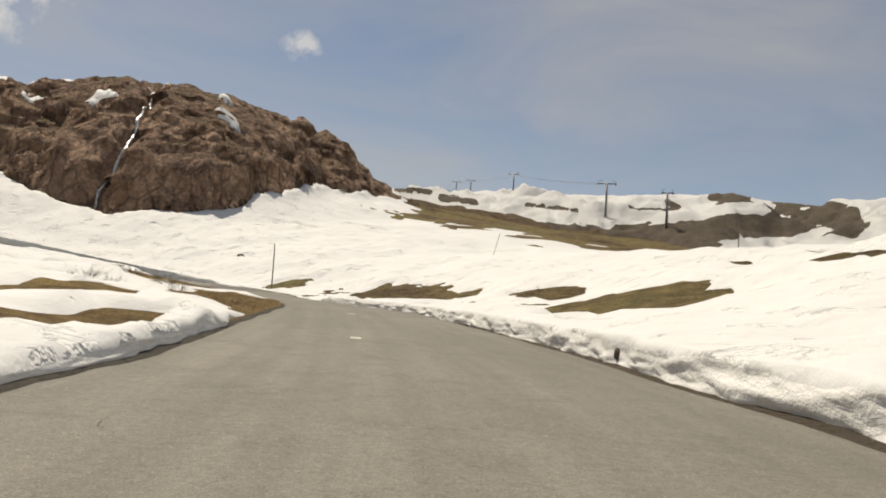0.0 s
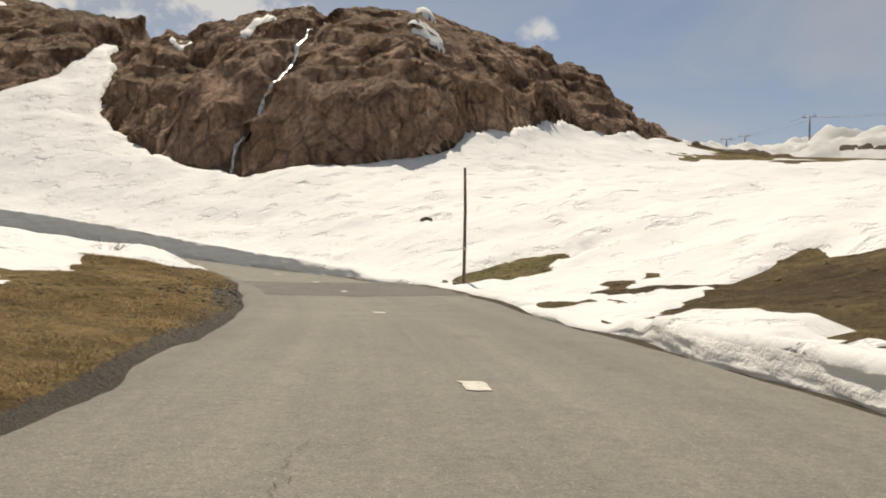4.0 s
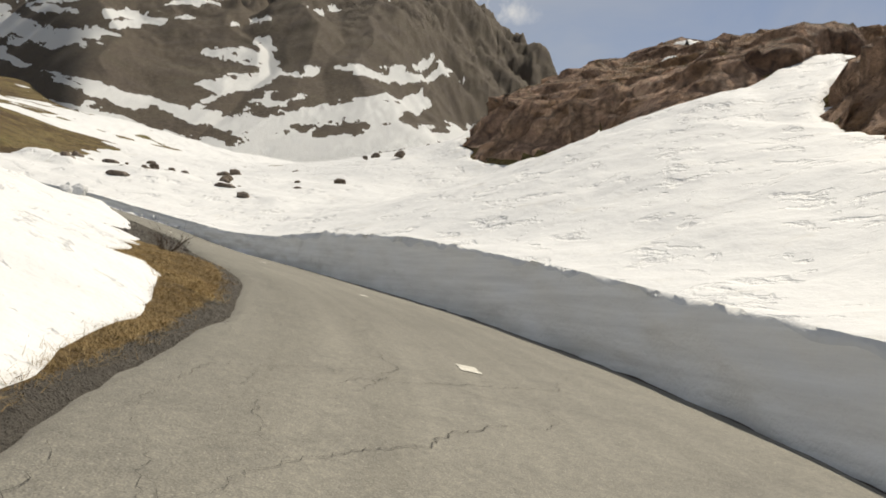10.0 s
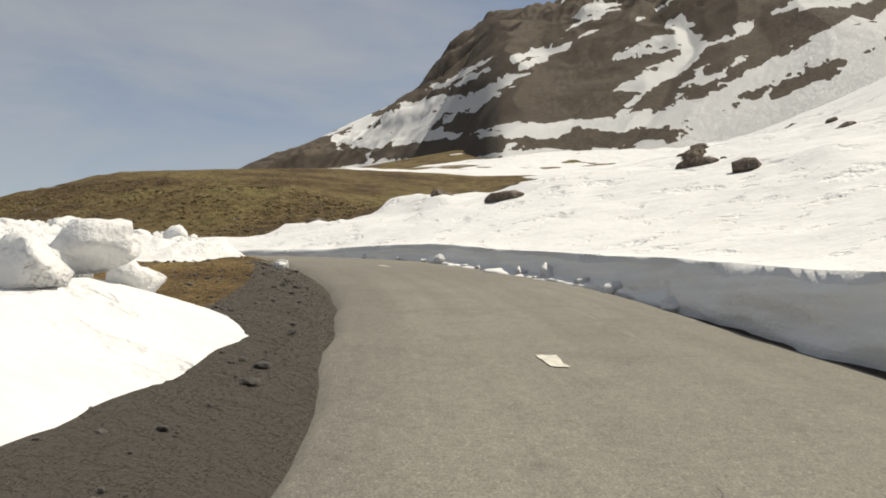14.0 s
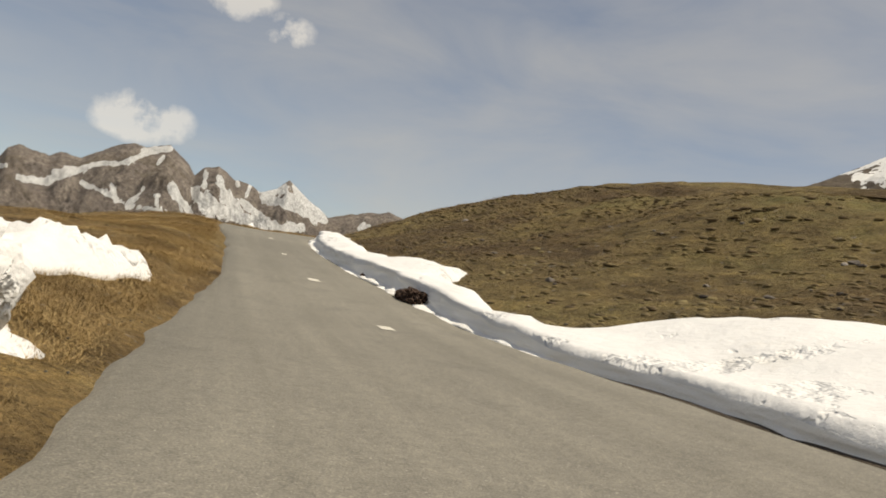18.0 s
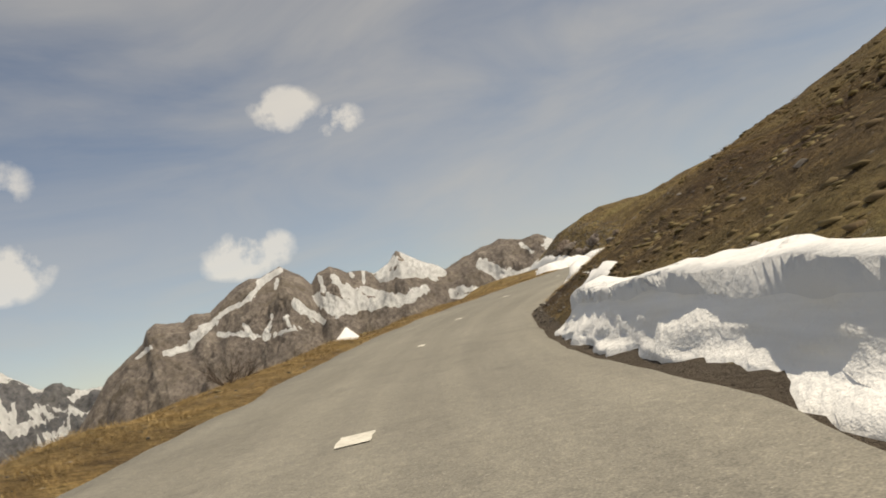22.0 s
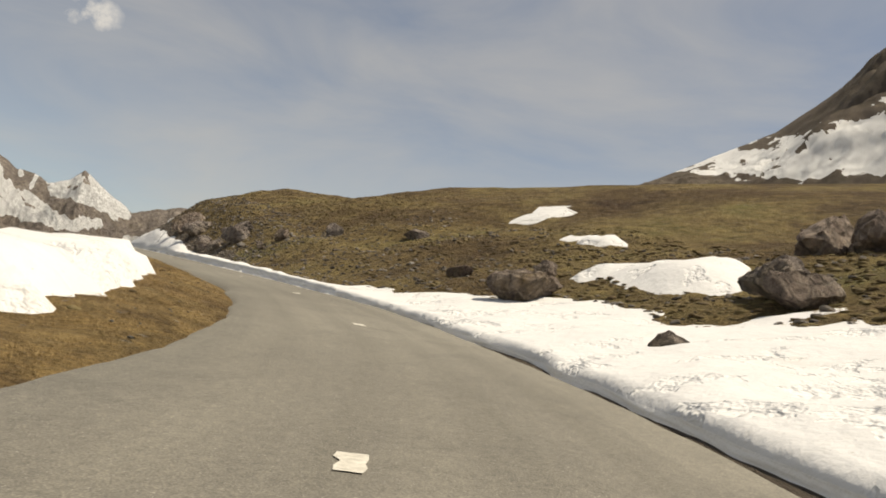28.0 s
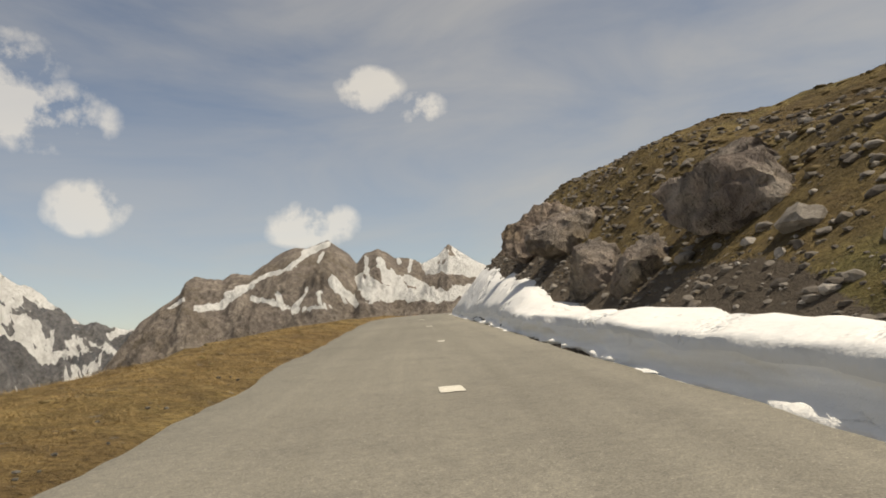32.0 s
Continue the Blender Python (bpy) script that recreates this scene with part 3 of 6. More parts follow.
COVER_LEFT = [
    (-60, 0.2, 0.3, 0.3, 0.4, 0.6, 0.4, 0), (20, 0.4, 0.5, 0.1, 0.4, 0.6, 0.4, 0), (34, -1, -0.6, 0.3, 0.4, 0.5, 0.4, 0), (45, -1, -0.8, 0.3, 0.4, 0.5, 0.4, 0), (54, 0.2, 0.5, 0.4, 0.4, 0.5, 0.4, 0), (60, -1, -0.6, 0.2, 0.4, 0.5, 0.4, 0), (88, -1, -1, 0.2, 0.6, 0.7, 0.5, 0),
    (91, -0.8, 0.2, 0.7, 0.8, 0.8, 0.5, 0), (95, 0.1, 1, 0.9, 0.9, 0.9, 0.6, 0), (105, 0.1, 1, 1, 1, 1, 0.6, 0), (112, -1, -0.2, 1, 1, 1, 0.6, 0), (124, -1, 0.4, 1, 1, 1, 0.6, 0), (138, -1, -0.4, 1, 1, 1, 0.4, 0), (150, -1, -0.15, 1, 1, 0.6, 0, 0), (155, -1, 0.4, 1, 1, 0.6, 0, 0), (159, -0.6, 1, 1, 1, 0.6, 0, 0), (163, -0.2, 1, 1, 1, 0.6, 0, 0), (167, -1, -0.6, 0.6, 0.8, 0.4, 0, 0),
    (175, -1, -0.8, 0.2, 0.6, 0.2, 0, 0), (190, -1, -0.4, 0.6, 0.3, 0, 0, 0), (204, -1, -1, -1, -0.8, -0.6, -0.5, -0.4), (560, -1, -1, -1, -0.9, -0.7, -0.6, -0.5)]
# snow left by itself and bare spots: distance along, distance right, half length, half width, depth
SPOTS = [
    (29, 11.2, 5.5, 3.0, -2.0), (46, 13, 3.5, 1.6, -1.8), (27, 17.5, 5, 1.2, -1.6), (14, -5.6, 4.5, 1.4, -1.6), (25, -9, 6, 1.8, -1.7), (34, -6.5, 6, 1.6, -1.5), (107, 40, 2.6, 0.9, -2.4), (105, 54, 3, 1.4, -2.6), (100, 15.2, 1.6, 0.7, -2.4), (66, 11, 12, 5, -1.5), (85.5, 9.5, 3.2, 3.0, -2.0), (44, 20, 9, 2, -1.2), (340, -7.0, 10, 2.2, 3.2), (376, -7.3, 11, 2.7, 3.4), (269, -5.4, 1.2, 0.5, 2.6),
    (276, -6.4, 1.6, 0.5, 2.6), (221, 11, 1.6, 0.9, 1.3), (259.5, 4.9, 3.2, 0.75, 2.2), (309, -7, 9, 2.4, 3.0), (375, 27, 3, 3, 1.6), (360, 20, 4, 1.2, 1.6),
    (346, 14, 6, 2.2, 1.4), (333, 13, 2.5, 1.2, 1.4), (338, 24, 5, 1.6, 1.7), (326, 16, 1.6, 0.8, 1.3), (216.8, 4.4, 2.2, 2.2, 2.35), (318, 22, 5, 3, 1.5), (199, 12, 3, 1.4, 1.4), (196, 19, 2.5, 1.2, 1.3)]


# snow left on ledges of the cliffs: x, y, size
LEDGES = [(0, 167, 3.4), (-2, 176, 1.6), (-24, 165, 2.4), (-21, 163, 1.2), (-38, 172, 2.0), (-16, 184, 1.8), (-88, 197, 2.6), (-12, 196, 2.4), (-36, 200, 6), (-52, 206, 6), (-20, 197, 5), (-80, 186, 1.8)]


def wall_height(s):
    return along(s, (-60, 0.55), (20, 0.55), (45, 0.45), (66, 0.45), (76, 0.1), (84, 0.0), (92, 0.2), (100, 0.7), (110, 1.15), (120, 1.5), (127, 1.7), (135, 2.0), (142, 2.25), (150, 1.95), (155, 1.4),
                 (162, 0.95), (170, 0.7), (182, 0.55), (190, 0.22), (203, 0.28), (208, 0.45), (212, 0.52), (221, 0.5), (230, 0.4), (238, 0.5), (248, 0.7), (253, 0.6), (256, 0.0), (273.2, 0.0), (275.2, 0.8), (279, 1.0), (284, 1.15),
                 (300, 1.1), (314, 0.5), (322, 0.2), (346, 0.2), (358, 0.32), (370, 0.45), (398, 0.5), (420, 0.4), (560, 0.3))


def wall_start(s):
    return half_right(s) + along(s, (-60, 0.1), (66, 0.1), (84, 0.3), (110, 0.15), (200, 0.15), (255, 0.2), (275, 0.1), (280, 0.35), (298, 0.35), (312, 0.15), (330, 0.12), (345, 0.05), (560, 0.05))


def depth(x, y, s=None, d=None, zr=None):
    """Depth of the snow; below 0 where there is none."""
    shape = np.shape(x)
    x, y = np.ravel(x).astype(float), np.ravel(y).astype(float)
    if s is None:
        s, d, zr = place(x, y)
    a = np.abs(d)
    right = section2(COVER_RIGHT + COVER_RIGHT2, (3.3, 5, 10, 20, 35, 55, 90, 160), s, a)
    left = section2(COVER_LEFT, (3.3, 5, 10, 20, 40, 80, 160), s, a)
    c = np.where(d >= 0, right, left)
    for ss, dd, ls, lw, v in SPOTS:
        e = ((s - ss) / ls) ** 2 + ((d - dd) / lw) ** 2
        c = c + v * np.clip(1.15 - e + 0.75 * fbm(x, y, 3.0, 4, 0.6, 29), 0, 1)
    amp = 0.25 + 0.55 * smooth(a, 20, 70)
    c = c + amp * fbm(x, y, 14, 5, 0.55, 21) + 0.22 * fbm(x, y, 3.0, 3, 0.5, 22)
    rn, an = np.hypot(x - 12, y - 14), np.degrees(np.arctan2(x - 12, y - 14))
    belt = smooth(rn, 125, 160) * (1 - smooth(rn, 240, 330)) * smooth(an, 7, 13) * (1 - smooth(an, 48, 60))
    c = c - belt * (1.1 + 0.5 * fbm(x, y * 2.5, 30, 4, 0.5, 43))
    kz, rock = knolls(x, y, zr + section(BOWL + HILLSIDE, RIGHT_D, s, np.maximum(a - half_right(s) + 3.2, 0)))
    for px, py, pr in LEDGES:
        e = ((x - px) / pr) ** 2 + ((y - py) / (0.8 * pr)) ** 2
        c = c + 7 * np.clip(1.2 - e + 0.5 * fbm(x, y, 3, 3, 0.5, 41), 0, 1) * rock
    c = c - 4.0 * rock * (1 - 0.5 * smooth(x, 40, 60))
    dep = 0.55 * np.clip(c - 0.05, -0.6 - 1.3 * rock, 1.3)
    e = np.where(d >= 0, np.exp(-np.clip(a - wall_start(s), 0, 99) / 4.0), 0)
    return np.where(dep > 0, dep * (1 - e) + wall_height(s) * e * smooth(dep, 0, 0.25), dep).reshape(shape)


def section2(table, dist, s, d):
    t = np.array(table, float)
    st, h = t[:, 0], t[:, 1:]
    k = np.clip(np.searchsorted(st, s) - 1, 0, len(st) - 2)
    w = np.clip((s - st[k]) / (st[k + 1] - st[k]), 0, 1)
    dd = np.array(dist, float)
    j = np.clip(np.searchsorted(dd, d) - 1, 0, len(dd) - 2)
    v = np.clip((d - dd[j]) / (dd[j + 1] - dd[j]), 0, 1)
    return (h[k, j] * (1 - v) + h[k, j + 1] * v) * (1 - w) + (h[k + 1, j] * (1 - v) + h[k + 1, j + 1] * v) * w


def sheet(name, P, material, keep=None, shade=True, mats=None, pick=None):
    """A mesh from a grid of points (rows, columns, 3)."""
    n, m = P.shape[:2]
    idx = np.arange(n * m).reshape(n, m)
    q = np.stack([idx[:-1, :-1], idx[1:, :-1], idx[1:, 1:], idx[:-1, 1:]], -1)
    sel = np.ones(q.shape[:2], bool) if keep is None else keep
    faces = q[sel].reshape(-1, 4)
    used = np.zeros(n * m, bool)
    used[faces.ravel()] = True
    new_id = np.cumsum(used) - 1
    me = bpy.data.meshes.new(name)
    co = P.reshape(-1, 3)[used]
    me.vertices.add(len(co))
    me.vertices.foreach_set("co", co.astype(np.float32).ravel())
    me.loops.add(len(faces) * 4)
    me.loops.foreach_set("vertex_index", new_id[faces].astype(np.int32).ravel())
    me.polygons.add(len(faces))
    me.polygons.foreach_set("loop_start", np.arange(0, len(faces) * 4, 4, dtype=np.int32))
    me.polygons.foreach_set("use_smooth", np.full(len(faces), shade))
    for mt in (mats or [material]):
        me.materials.append(mt)
    if pick is not None:
        me.polygons.foreach_set("material_index", pick[sel].astype(np.int32).ravel())
    me.update()
    me.validate()
    return new(name, me)


def layer_on(ob, name, values):
    """A value for every point of a mesh, read by its material."""
    ob.data.attributes.new(name, "FLOAT", "POINT").data.foreach_set("value", np.ravel(values).astype(np.float32))


def mesh(name, verts, faces, material, parent=None, flat=True):
    me = bpy.data.meshes.new(name)
    me.from_pydata([tuple(v) for v in verts], [], faces)
    me.materials.append(material)
    if not flat:
        me.polygons.foreach_set("use_smooth", [True] * len(faces))
    me.update()
    ob = new(name, me)
    if parent is not None:
        ob.parent = parent
    return ob


# ---- road ----
rows = np.arange(0, len(LINE))
cross = np.array([-1.0, -0.94, -0.6, -0.25, 0, 0.25, 0.6, 0.94, 1.0])


def ribbon(rows, dist, lift):
    """Points at signed distances from the middle line (rows, columns) and heights over it."""
    P = np.empty((*dist.shape, 3))
    P[..., 0] = LINE[rows, 0][:, None] + RIGHT[rows, 0][:, None] * dist
    P[..., 1] = LINE[rows, 1][:, None] + RIGHT[rows, 1][:, None] * dist
    P[..., 2] = LINE[rows, 2][:, None] + lift
    return P


edge_l = half_left(LS) + 0.18 * fbm(LS, LS * 0, 3.0, 4, 0.6, 51)
edge_r = half_right(LS) + 0.1 * fbm(LS, LS * 0, 3.0, 4, 0.6, 52)
bank = along(LS, (235, 0), (250, 0.05), (285, 0.05), (305, 0))


raised = along(LS, (70, 0), (76, 0.04), (86, 0.045), (91, 0), (104, 0), (112, 0.045), (140, 0.055), (150, 0.04), (156, 0), (174, 0), (180, 0.05), (200, 0.05), (208, 0))


def tilt(d):
    return -bank[:, None] * np.clip(d, -4.2, 4.2) + raised[:, None] * np.clip(d, 0, 5.0)


def cross_fall(s, d):
    """Height of a place on the sloping road over its middle line."""
    return -np.interp(s, LS, bank) * np.clip(d, -4.2, 4.2) + np.interp(s, LS, raised) * np.clip(d, 0, 5.0)


dist = np.where(cross[None] < 0, cross[None] * edge_l[:, None], cross[None] * edge_r[:, None])
lift = np.tile(np.where(np.abs(cross) == 1, -0.12, 0.03 - 0.03 * cross**2), (len(LINE), 1))
road_sheet = sheet("road", ribbon(rows, dist, lift + tilt(dist)), ASPHALT)
layer = road_sheet.data.uv_layers.new(name="along_across")
vi = np.empty(len(road_sheet.data.loops), np.int32)
road_sheet.data.loops.foreach_get("vertex_index", vi)
layer.data.foreach_set("uv", np.stack([np.repeat(LS, len(cross)), dist.ravel()], 1)[vi].astype(np.float32).ravel())
road = tagged(road_sheet, "worn grey-brown asphalt mountain road with cracks", "road", kind="structure")

# ---- verges close to the road ----
out_d = np.concatenate([[-0.6, -0.2, 0.1, 0.4], np.arange(0.8, 7, 0.45), np.arange(7, 24.5, 1.0)])


def verge(side):
    """Ground beside the road, from under its edge outwards."""
    cols = out_d
    half = half_right(LS) if side > 0 else half_left(LS)
    dist = side * (half[:, None] + cols[None])
    P = ribbon(rows, dist, 0)
    s = np.repeat(LS, len(cols)).reshape(dist.shape)
    z, rock = ground(P[..., 0], P[..., 1], s.ravel(), dist.ravel(), np.repeat(LINE[:, 2], len(cols)))
    P[..., 2] = z.reshape(dist.shape) - (0.05 * (1 - smooth(cols, 0, 0.9)) + 0.2 * (1 - smooth(cols, -0.6, 0.1)))[None] + tilt(dist)
    return P, rock.reshape(dist.shape)


(PR, rock_right), (PL, _) = verge(1), verge(-1)
width = along(LS, (200, 0.3), (253, 0.3), (258, 0.35), (273, 0.35), (280, 0.3), (355, 0.3), (362, 1.6), (384, 1.6), (390, 3.2), (428, 3.2), (436, 0.3))[:, None]
right_verge = tagged(sheet("ground_right_verge", PR, None, None, True, [VERGE, ROCK], (rock_right[:-1, :-1] + rock_right[1:, 1:]) > 1.0), "brown turf and earth slope beside the road", "ground", kind="structure")
layer_on(right_verge, "stony", np.clip((width - out_d[None]) / 0.8, -1, 1))
width = along(LS, (-60, 0.2), (60, 0.2), (78, 0.9), (90, 0.3), (105, 0.3), (136, 0.4), (143, 3.2), (160, 3.8), (166, 1.6), (173, 1.1), (180, 0.3), (186, -0.2), (560, -0.2))[:, None]
left_verge = tagged(sheet("ground_left_verge", PL[:, ::-1], STRAW_TURF), "dry ochre grass verge with gravel beside the road", "ground", kind="structure")
layer_on(left_verge, "stony", np.clip((width - out_d[None]) / 0.8, -1, 1)[:, ::-1])


def snow_strip(side):
    """The cut snow wall along one side, and the snow behind it."""
    steps = np.concatenate([[0.12, 0.35, 0.7, 1.1, 1.6, 2.2, 2.9, 3.7], np.arange(4.6, 24.5, 0.9)])
    start = wall_start(LS) if side > 0 else half_left(LS) + 0.2
    start = start + 0.16 * fbm(LS, LS * 0, 4.0, 4, 0.6, 61 + side) 
    up = np.concatenate([[0, 0.07, 0.14, 0.2, 0.25, 0.3, 0.36], np.linspace(0.45, 1, 7)])
    dist = np.empty((len(LS), len(up) + len(steps)))
    # where the sun reaches it the cut face has thawed back to a slope
    lean = along(LS, (232, 0), (242, 0.4), (256, 0.4), (262, 0), (273, 0.3), (279, 0.9), (298, 0.95), (312, 0)) * (side > 0)
    dist[:, :len(up)] = start[:, None] + lean[:, None] * up
    dist[:, len(up):] = (start + lean)[:, None] + steps
    dist *= side
    P = ribbon(rows, dist, 0)
    rep = dist.shape[1]
    s, zr = np.repeat(LS, rep), np.repeat(LINE[:, 2], rep)
    g = ground(P[..., 0], P[..., 1], s, dist.ravel(), zr)[0] + tilt(dist)
    dep = depth(P[..., 0], P[..., 1], s, dist.ravel(), zr)
    z = g + dep
    n = len(up)
    lip = dep[:, n - 1] * (1 + 0.12 * fbm(LS, LS * 0, 1.3, 3, 0.6, 64)) 
    base = g[:, 0] - 0.12
    z[:, :n] = base[:, None] + up[None] * np.maximum(lip, -0.3)[:, None]
    # the face leans back a little and is uneven
    wob = 0.10 * fbm(np.repeat(LS, n), np.tile(up * 2.2, len(LS)), 0.9, 3, 0.6, 65).reshape(-1, n) + 0.10 * up**2
    # a ragged foot of refrozen snow that stands out under the smooth face
    foot = along(LS, (165, 0), (172, 0.8), (186, 0.8), (194, 0.2), (202, 0.2), (208, 1), (234, 1), (240, 0.2), (260, 0.1), (276, 0.0), (302, 0.0), (312, 0.3), (320, 0.2), (345, 0.2), (362, 1), (560, 1))
    out = foot * np.clip(0.5 + 0.36 * fbm(LS, LS * 0, 0.8, 4, 0.7, 66) + 0.2 * fbm(LS, LS * 0, 6, 2, 0.5, 67), 0, 1.0)
    top = 0.22 + 0.14 * fbm(LS, LS * 0, 0.9, 4, 0.7, 68)
    wob = wob - out[:, None] * (1 - smooth(up[None], top[:, None], top[:, None] + 0.13)) * (0.85 + 0.25 * fbm(np.repeat(LS, n), np.tile(up * 3, len(LS)), 0.5, 2, 0.5, 69).reshape(-1, n)) + foot[:, None] * 0.1
    move = side * wob * np.clip(lip * 1.3, 0, 1.0)[:, None]
    P[:, :n, 0] += RIGHT[:, :1] * move
    P[:, :n, 1] += RIGHT[:, 1:] * move
    P[..., 2] = z
    keep = (dep[:-1, :-1] > -0.2) | (dep[1:, 1:] > -0.2)
    pick = np.zeros(keep.shape, int)
    pick[:, :n - 1] = 1
    if side < 0:
        P, keep, pick = P[:, ::-1], keep[:, ::-1], pick[:, ::-1]
    return sheet("snow_bank", P, None, keep, True, [SNOW, SNOW_WALL], pick)


tagged(snow_strip(1), "cut wall of old snow along the road edge", "snow bank", kind="structure")
tagged(snow_strip(-1), "patches of old snow on the road verge", "snow bank", kind="structure")

# ---- the slopes around ----


def spread(*spans):
    return np.concatenate([np.arange(a, b, c) for a, b, c in spans])


GX = spread((-420, -240, 4), (-240, -130, 2), (-130, -60, 1.5), (-60, 50, 0.6), (50, 120, 2.5), (120, 400, 6))
GY = spread((-220, -60, 4), (-60, 120, 2), (120, 215, 0.6), (215, 260, 2), (260, 420, 5))
X, Y = np.meshgrid(GX, GY, indexing="ij")
S, D, ZR = place(X, Y)
GZ, GROCK = ground(X, Y, S, D, ZR)
D2 = D.reshape(X.shape)


def blurred(z, times):
    for _ in range(times):
        p = np.pad(z, 1, mode="edge")
        z = (p[1:-1, 1:-1] * 2 + p[:-2, 1:-1] + p[2:, 1:-1] + p[1:-1, :-2] + p[1:-1, 2:]) / 6
    return z


soft = blurred(GZ, 60)
w = smooth(np.abs(D2), 24, 60) * (1 - GROCK)
GZ = GZ * (1 - w) + soft * w
# far out, where two stretches of the road are equally near, the slopes run on smoothly
CX, CY = np.arange(-440, 421, 4.0), np.arange(-240, 441, 4.0)
XC, YC = np.meshgrid(CX, CY, indexing="ij")
wide_z = blurred(ground(XC, YC)[0].reshape(XC.shape), 70)
wide_z = np.stack([np.interp(GX, CX, wide_z[:, j]) for j in range(len(CY))], 1)
wide_z = np.stack([np.interp(GY, CY, wide_z[i]) for i in range(len(GX))], 0)
w = smooth(np.abs(D2), 52, 80) * smooth(-X, 110, 135) * (1 - GROCK)
GZ = GZ * (1 - w) + wide_z * w
core = np.maximum.reduce([np.abs(D2[a:len(GX) - 1 + a, b:len(GY) - 1 + b]) for a in (0, 1) for b in (0, 1)])
keep = core > 23.5
rock_face = (GROCK[:-1, :-1] + GROCK[1:, 1:]) > 1.0
# ledges and overhangs of the cliffs, by bulging the rock sideways with height
gx, gy = np.gradient(GZ, GX, GY)
STEEP = GROCK * smooth(np.hypot(gx, gy), 0.5, 1.3)
BX = X + STEEP * 1.5 * fbm(Y * 0.5 + 0.2 * X, GZ * 1.5, 3.2, 4, 0.6, 101)
BY = Y + STEEP * 1.7 * fbm(X * 0.5, GZ * 1.5 + 9, 3.2, 4, 0.6, 102)
hills = sheet("ground", np.stack([BX, BY, GZ], -1), None, keep, True, [TURF, ROCK], rock_face)
tagged(hills, "mountain slopes of brown turf and dark cliffs", "ground", kind="structure")
DEP = depth(X, Y, S, D, ZR)
lying = keep & ((DEP[:-1, :-1] > -0.25) | (DEP[1:, 1:] > -0.25))
tagged(sheet("snow_field", np.stack([X, Y, GZ + DEP], -1), SNOW, lying), "old snow lying in the bowl and in patches", "snow", kind="structure")


# ---- mountains farther off ----
def mountain(name, label, centre, skyline, near, far, material, snow_line, rough, seed, cells=(300, 90), back=1.1, power=1.0, cover=0.0, fields=(), snow=(), bare=(), hard=0.0, calm=0.0, streaks=()):
    """A massif seen from the road: its crest follows heights (degrees) by heading."""
    sk = np.array(skyline, float)
    sk = sk[np.argsort(sk[:, 0])]
    az = np.linspace(sk[0, 0], sk[-1, 0], cells[0])
    el = np.interp(az, sk[:, 0], sk[:, 1])
    t = back * np.linspace(0, 1, cells[1]) ** (2.0 if calm else 1)
    A, T = np.meshgrid(az, t, indexing="ij")
    front = near + (260 * smooth(A, 86, 100) if calm else 0)
    R = front + (far - front) * T
    x, y = centre[0] - np.sin(np.radians(A)) * R, centre[1] + np.cos(np.radians(A)) * R
    top = np.tan(np.radians(el))[:, None] * far
    if calm:
        bent = A + np.clip(1 - T, 0, 1) * 7 * fbm(x, y, 170, 4, 0.55, seed + 21)
        top = np.tan(np.radians(np.interp(bent, az, el))) * far
    foot = snow_line[0]
    prof = np.where(T <= 1, np.clip(T, 0, 1) ** power, 1 - 2.5 * (T - 1))
    n = ridged(x, y, rough[0], 6, seed) - 0.62
    n2 = fbm(x, y, rough[0] * 0.25, 5, 0.55, seed + 9)
    amp = rough[1] * np.clip(np.minimum(T * 4, np.abs(1 - T) * 2.5 + 0.15), 0, 1)
    if calm:
        amp = amp * (0.3 + 0.7 * (1 - smooth(A, calm, calm + 6)))
        n = n + 0.55 * (ridged(x, y + 20 * fbm(x, y, 60, 3, 0.5, seed + 2), 52, 5, seed + 3) - 0.6)
        amp = amp * np.clip(R / 800, 0.16, 1)
        n2 = n2 + 0.16 * fbm(x, y, 16, 4, 0.6, seed + 23) * 800 / np.clip(R, 150, 800)
    plain = foot + (top - foot) * prof
    z = centre[2] + plain + amp * (n + 0.35 * n2)
    P = np.stack([x, y, z], -1)
    dzx = np.gradient(z, axis=0) / (np.hypot(np.gradient(x, axis=0), np.gradient(y, axis=0)) + 1e-6)
    dzt = np.gradient(z, axis=1) / (np.hypot(np.gradient(x, axis=1), np.gradient(y, axis=1)) + 1e-6)
    slope = np.sqrt(dzx**2 + dzt**2)
    arc = np.radians(A) * far
    lie = cover + snow_line[1] * (0.5 - np.abs(prof - 0.55)) - snow_line[2] * (slope - 0.6) - 1.0 * n + 0.9 * fbm(arc * 0.45 + R * 0.5, R * 1.3 - arc * 0.35, rough[0] * 0.5, 6, 0.6, seed + 5)
    lie = lie + 0.7 * fbm(arc * 1.3 + 0.25 * R, R * 0.4, rough[0] * 0.3, 4, 0.6, seed + 7)
    for fa, ft, wa, wt, amount in fields:
        lie = lie + amount * np.exp(-((A - fa) / wa) ** 2 - ((T - ft) / wt) ** 2)
    E = np.degrees(np.arctan2(plain + (0.25 if calm else 0.8) * amp * (n + 0.35 * n2), R))
    ragged = 1.1 * fbm(x, y, rough[0] * 0.24, 5, 0.6, seed + 11) + 0.5 * fbm(x, y, rough[0] * 0.06, 4, 0.6, seed + 12)
    tatter = 3.0 * fbm(A + 0.6 * E, E * 2.6, 1.5, 6, 0.65, seed + 31) if calm else 0
    taper = 0.6 if calm else 0
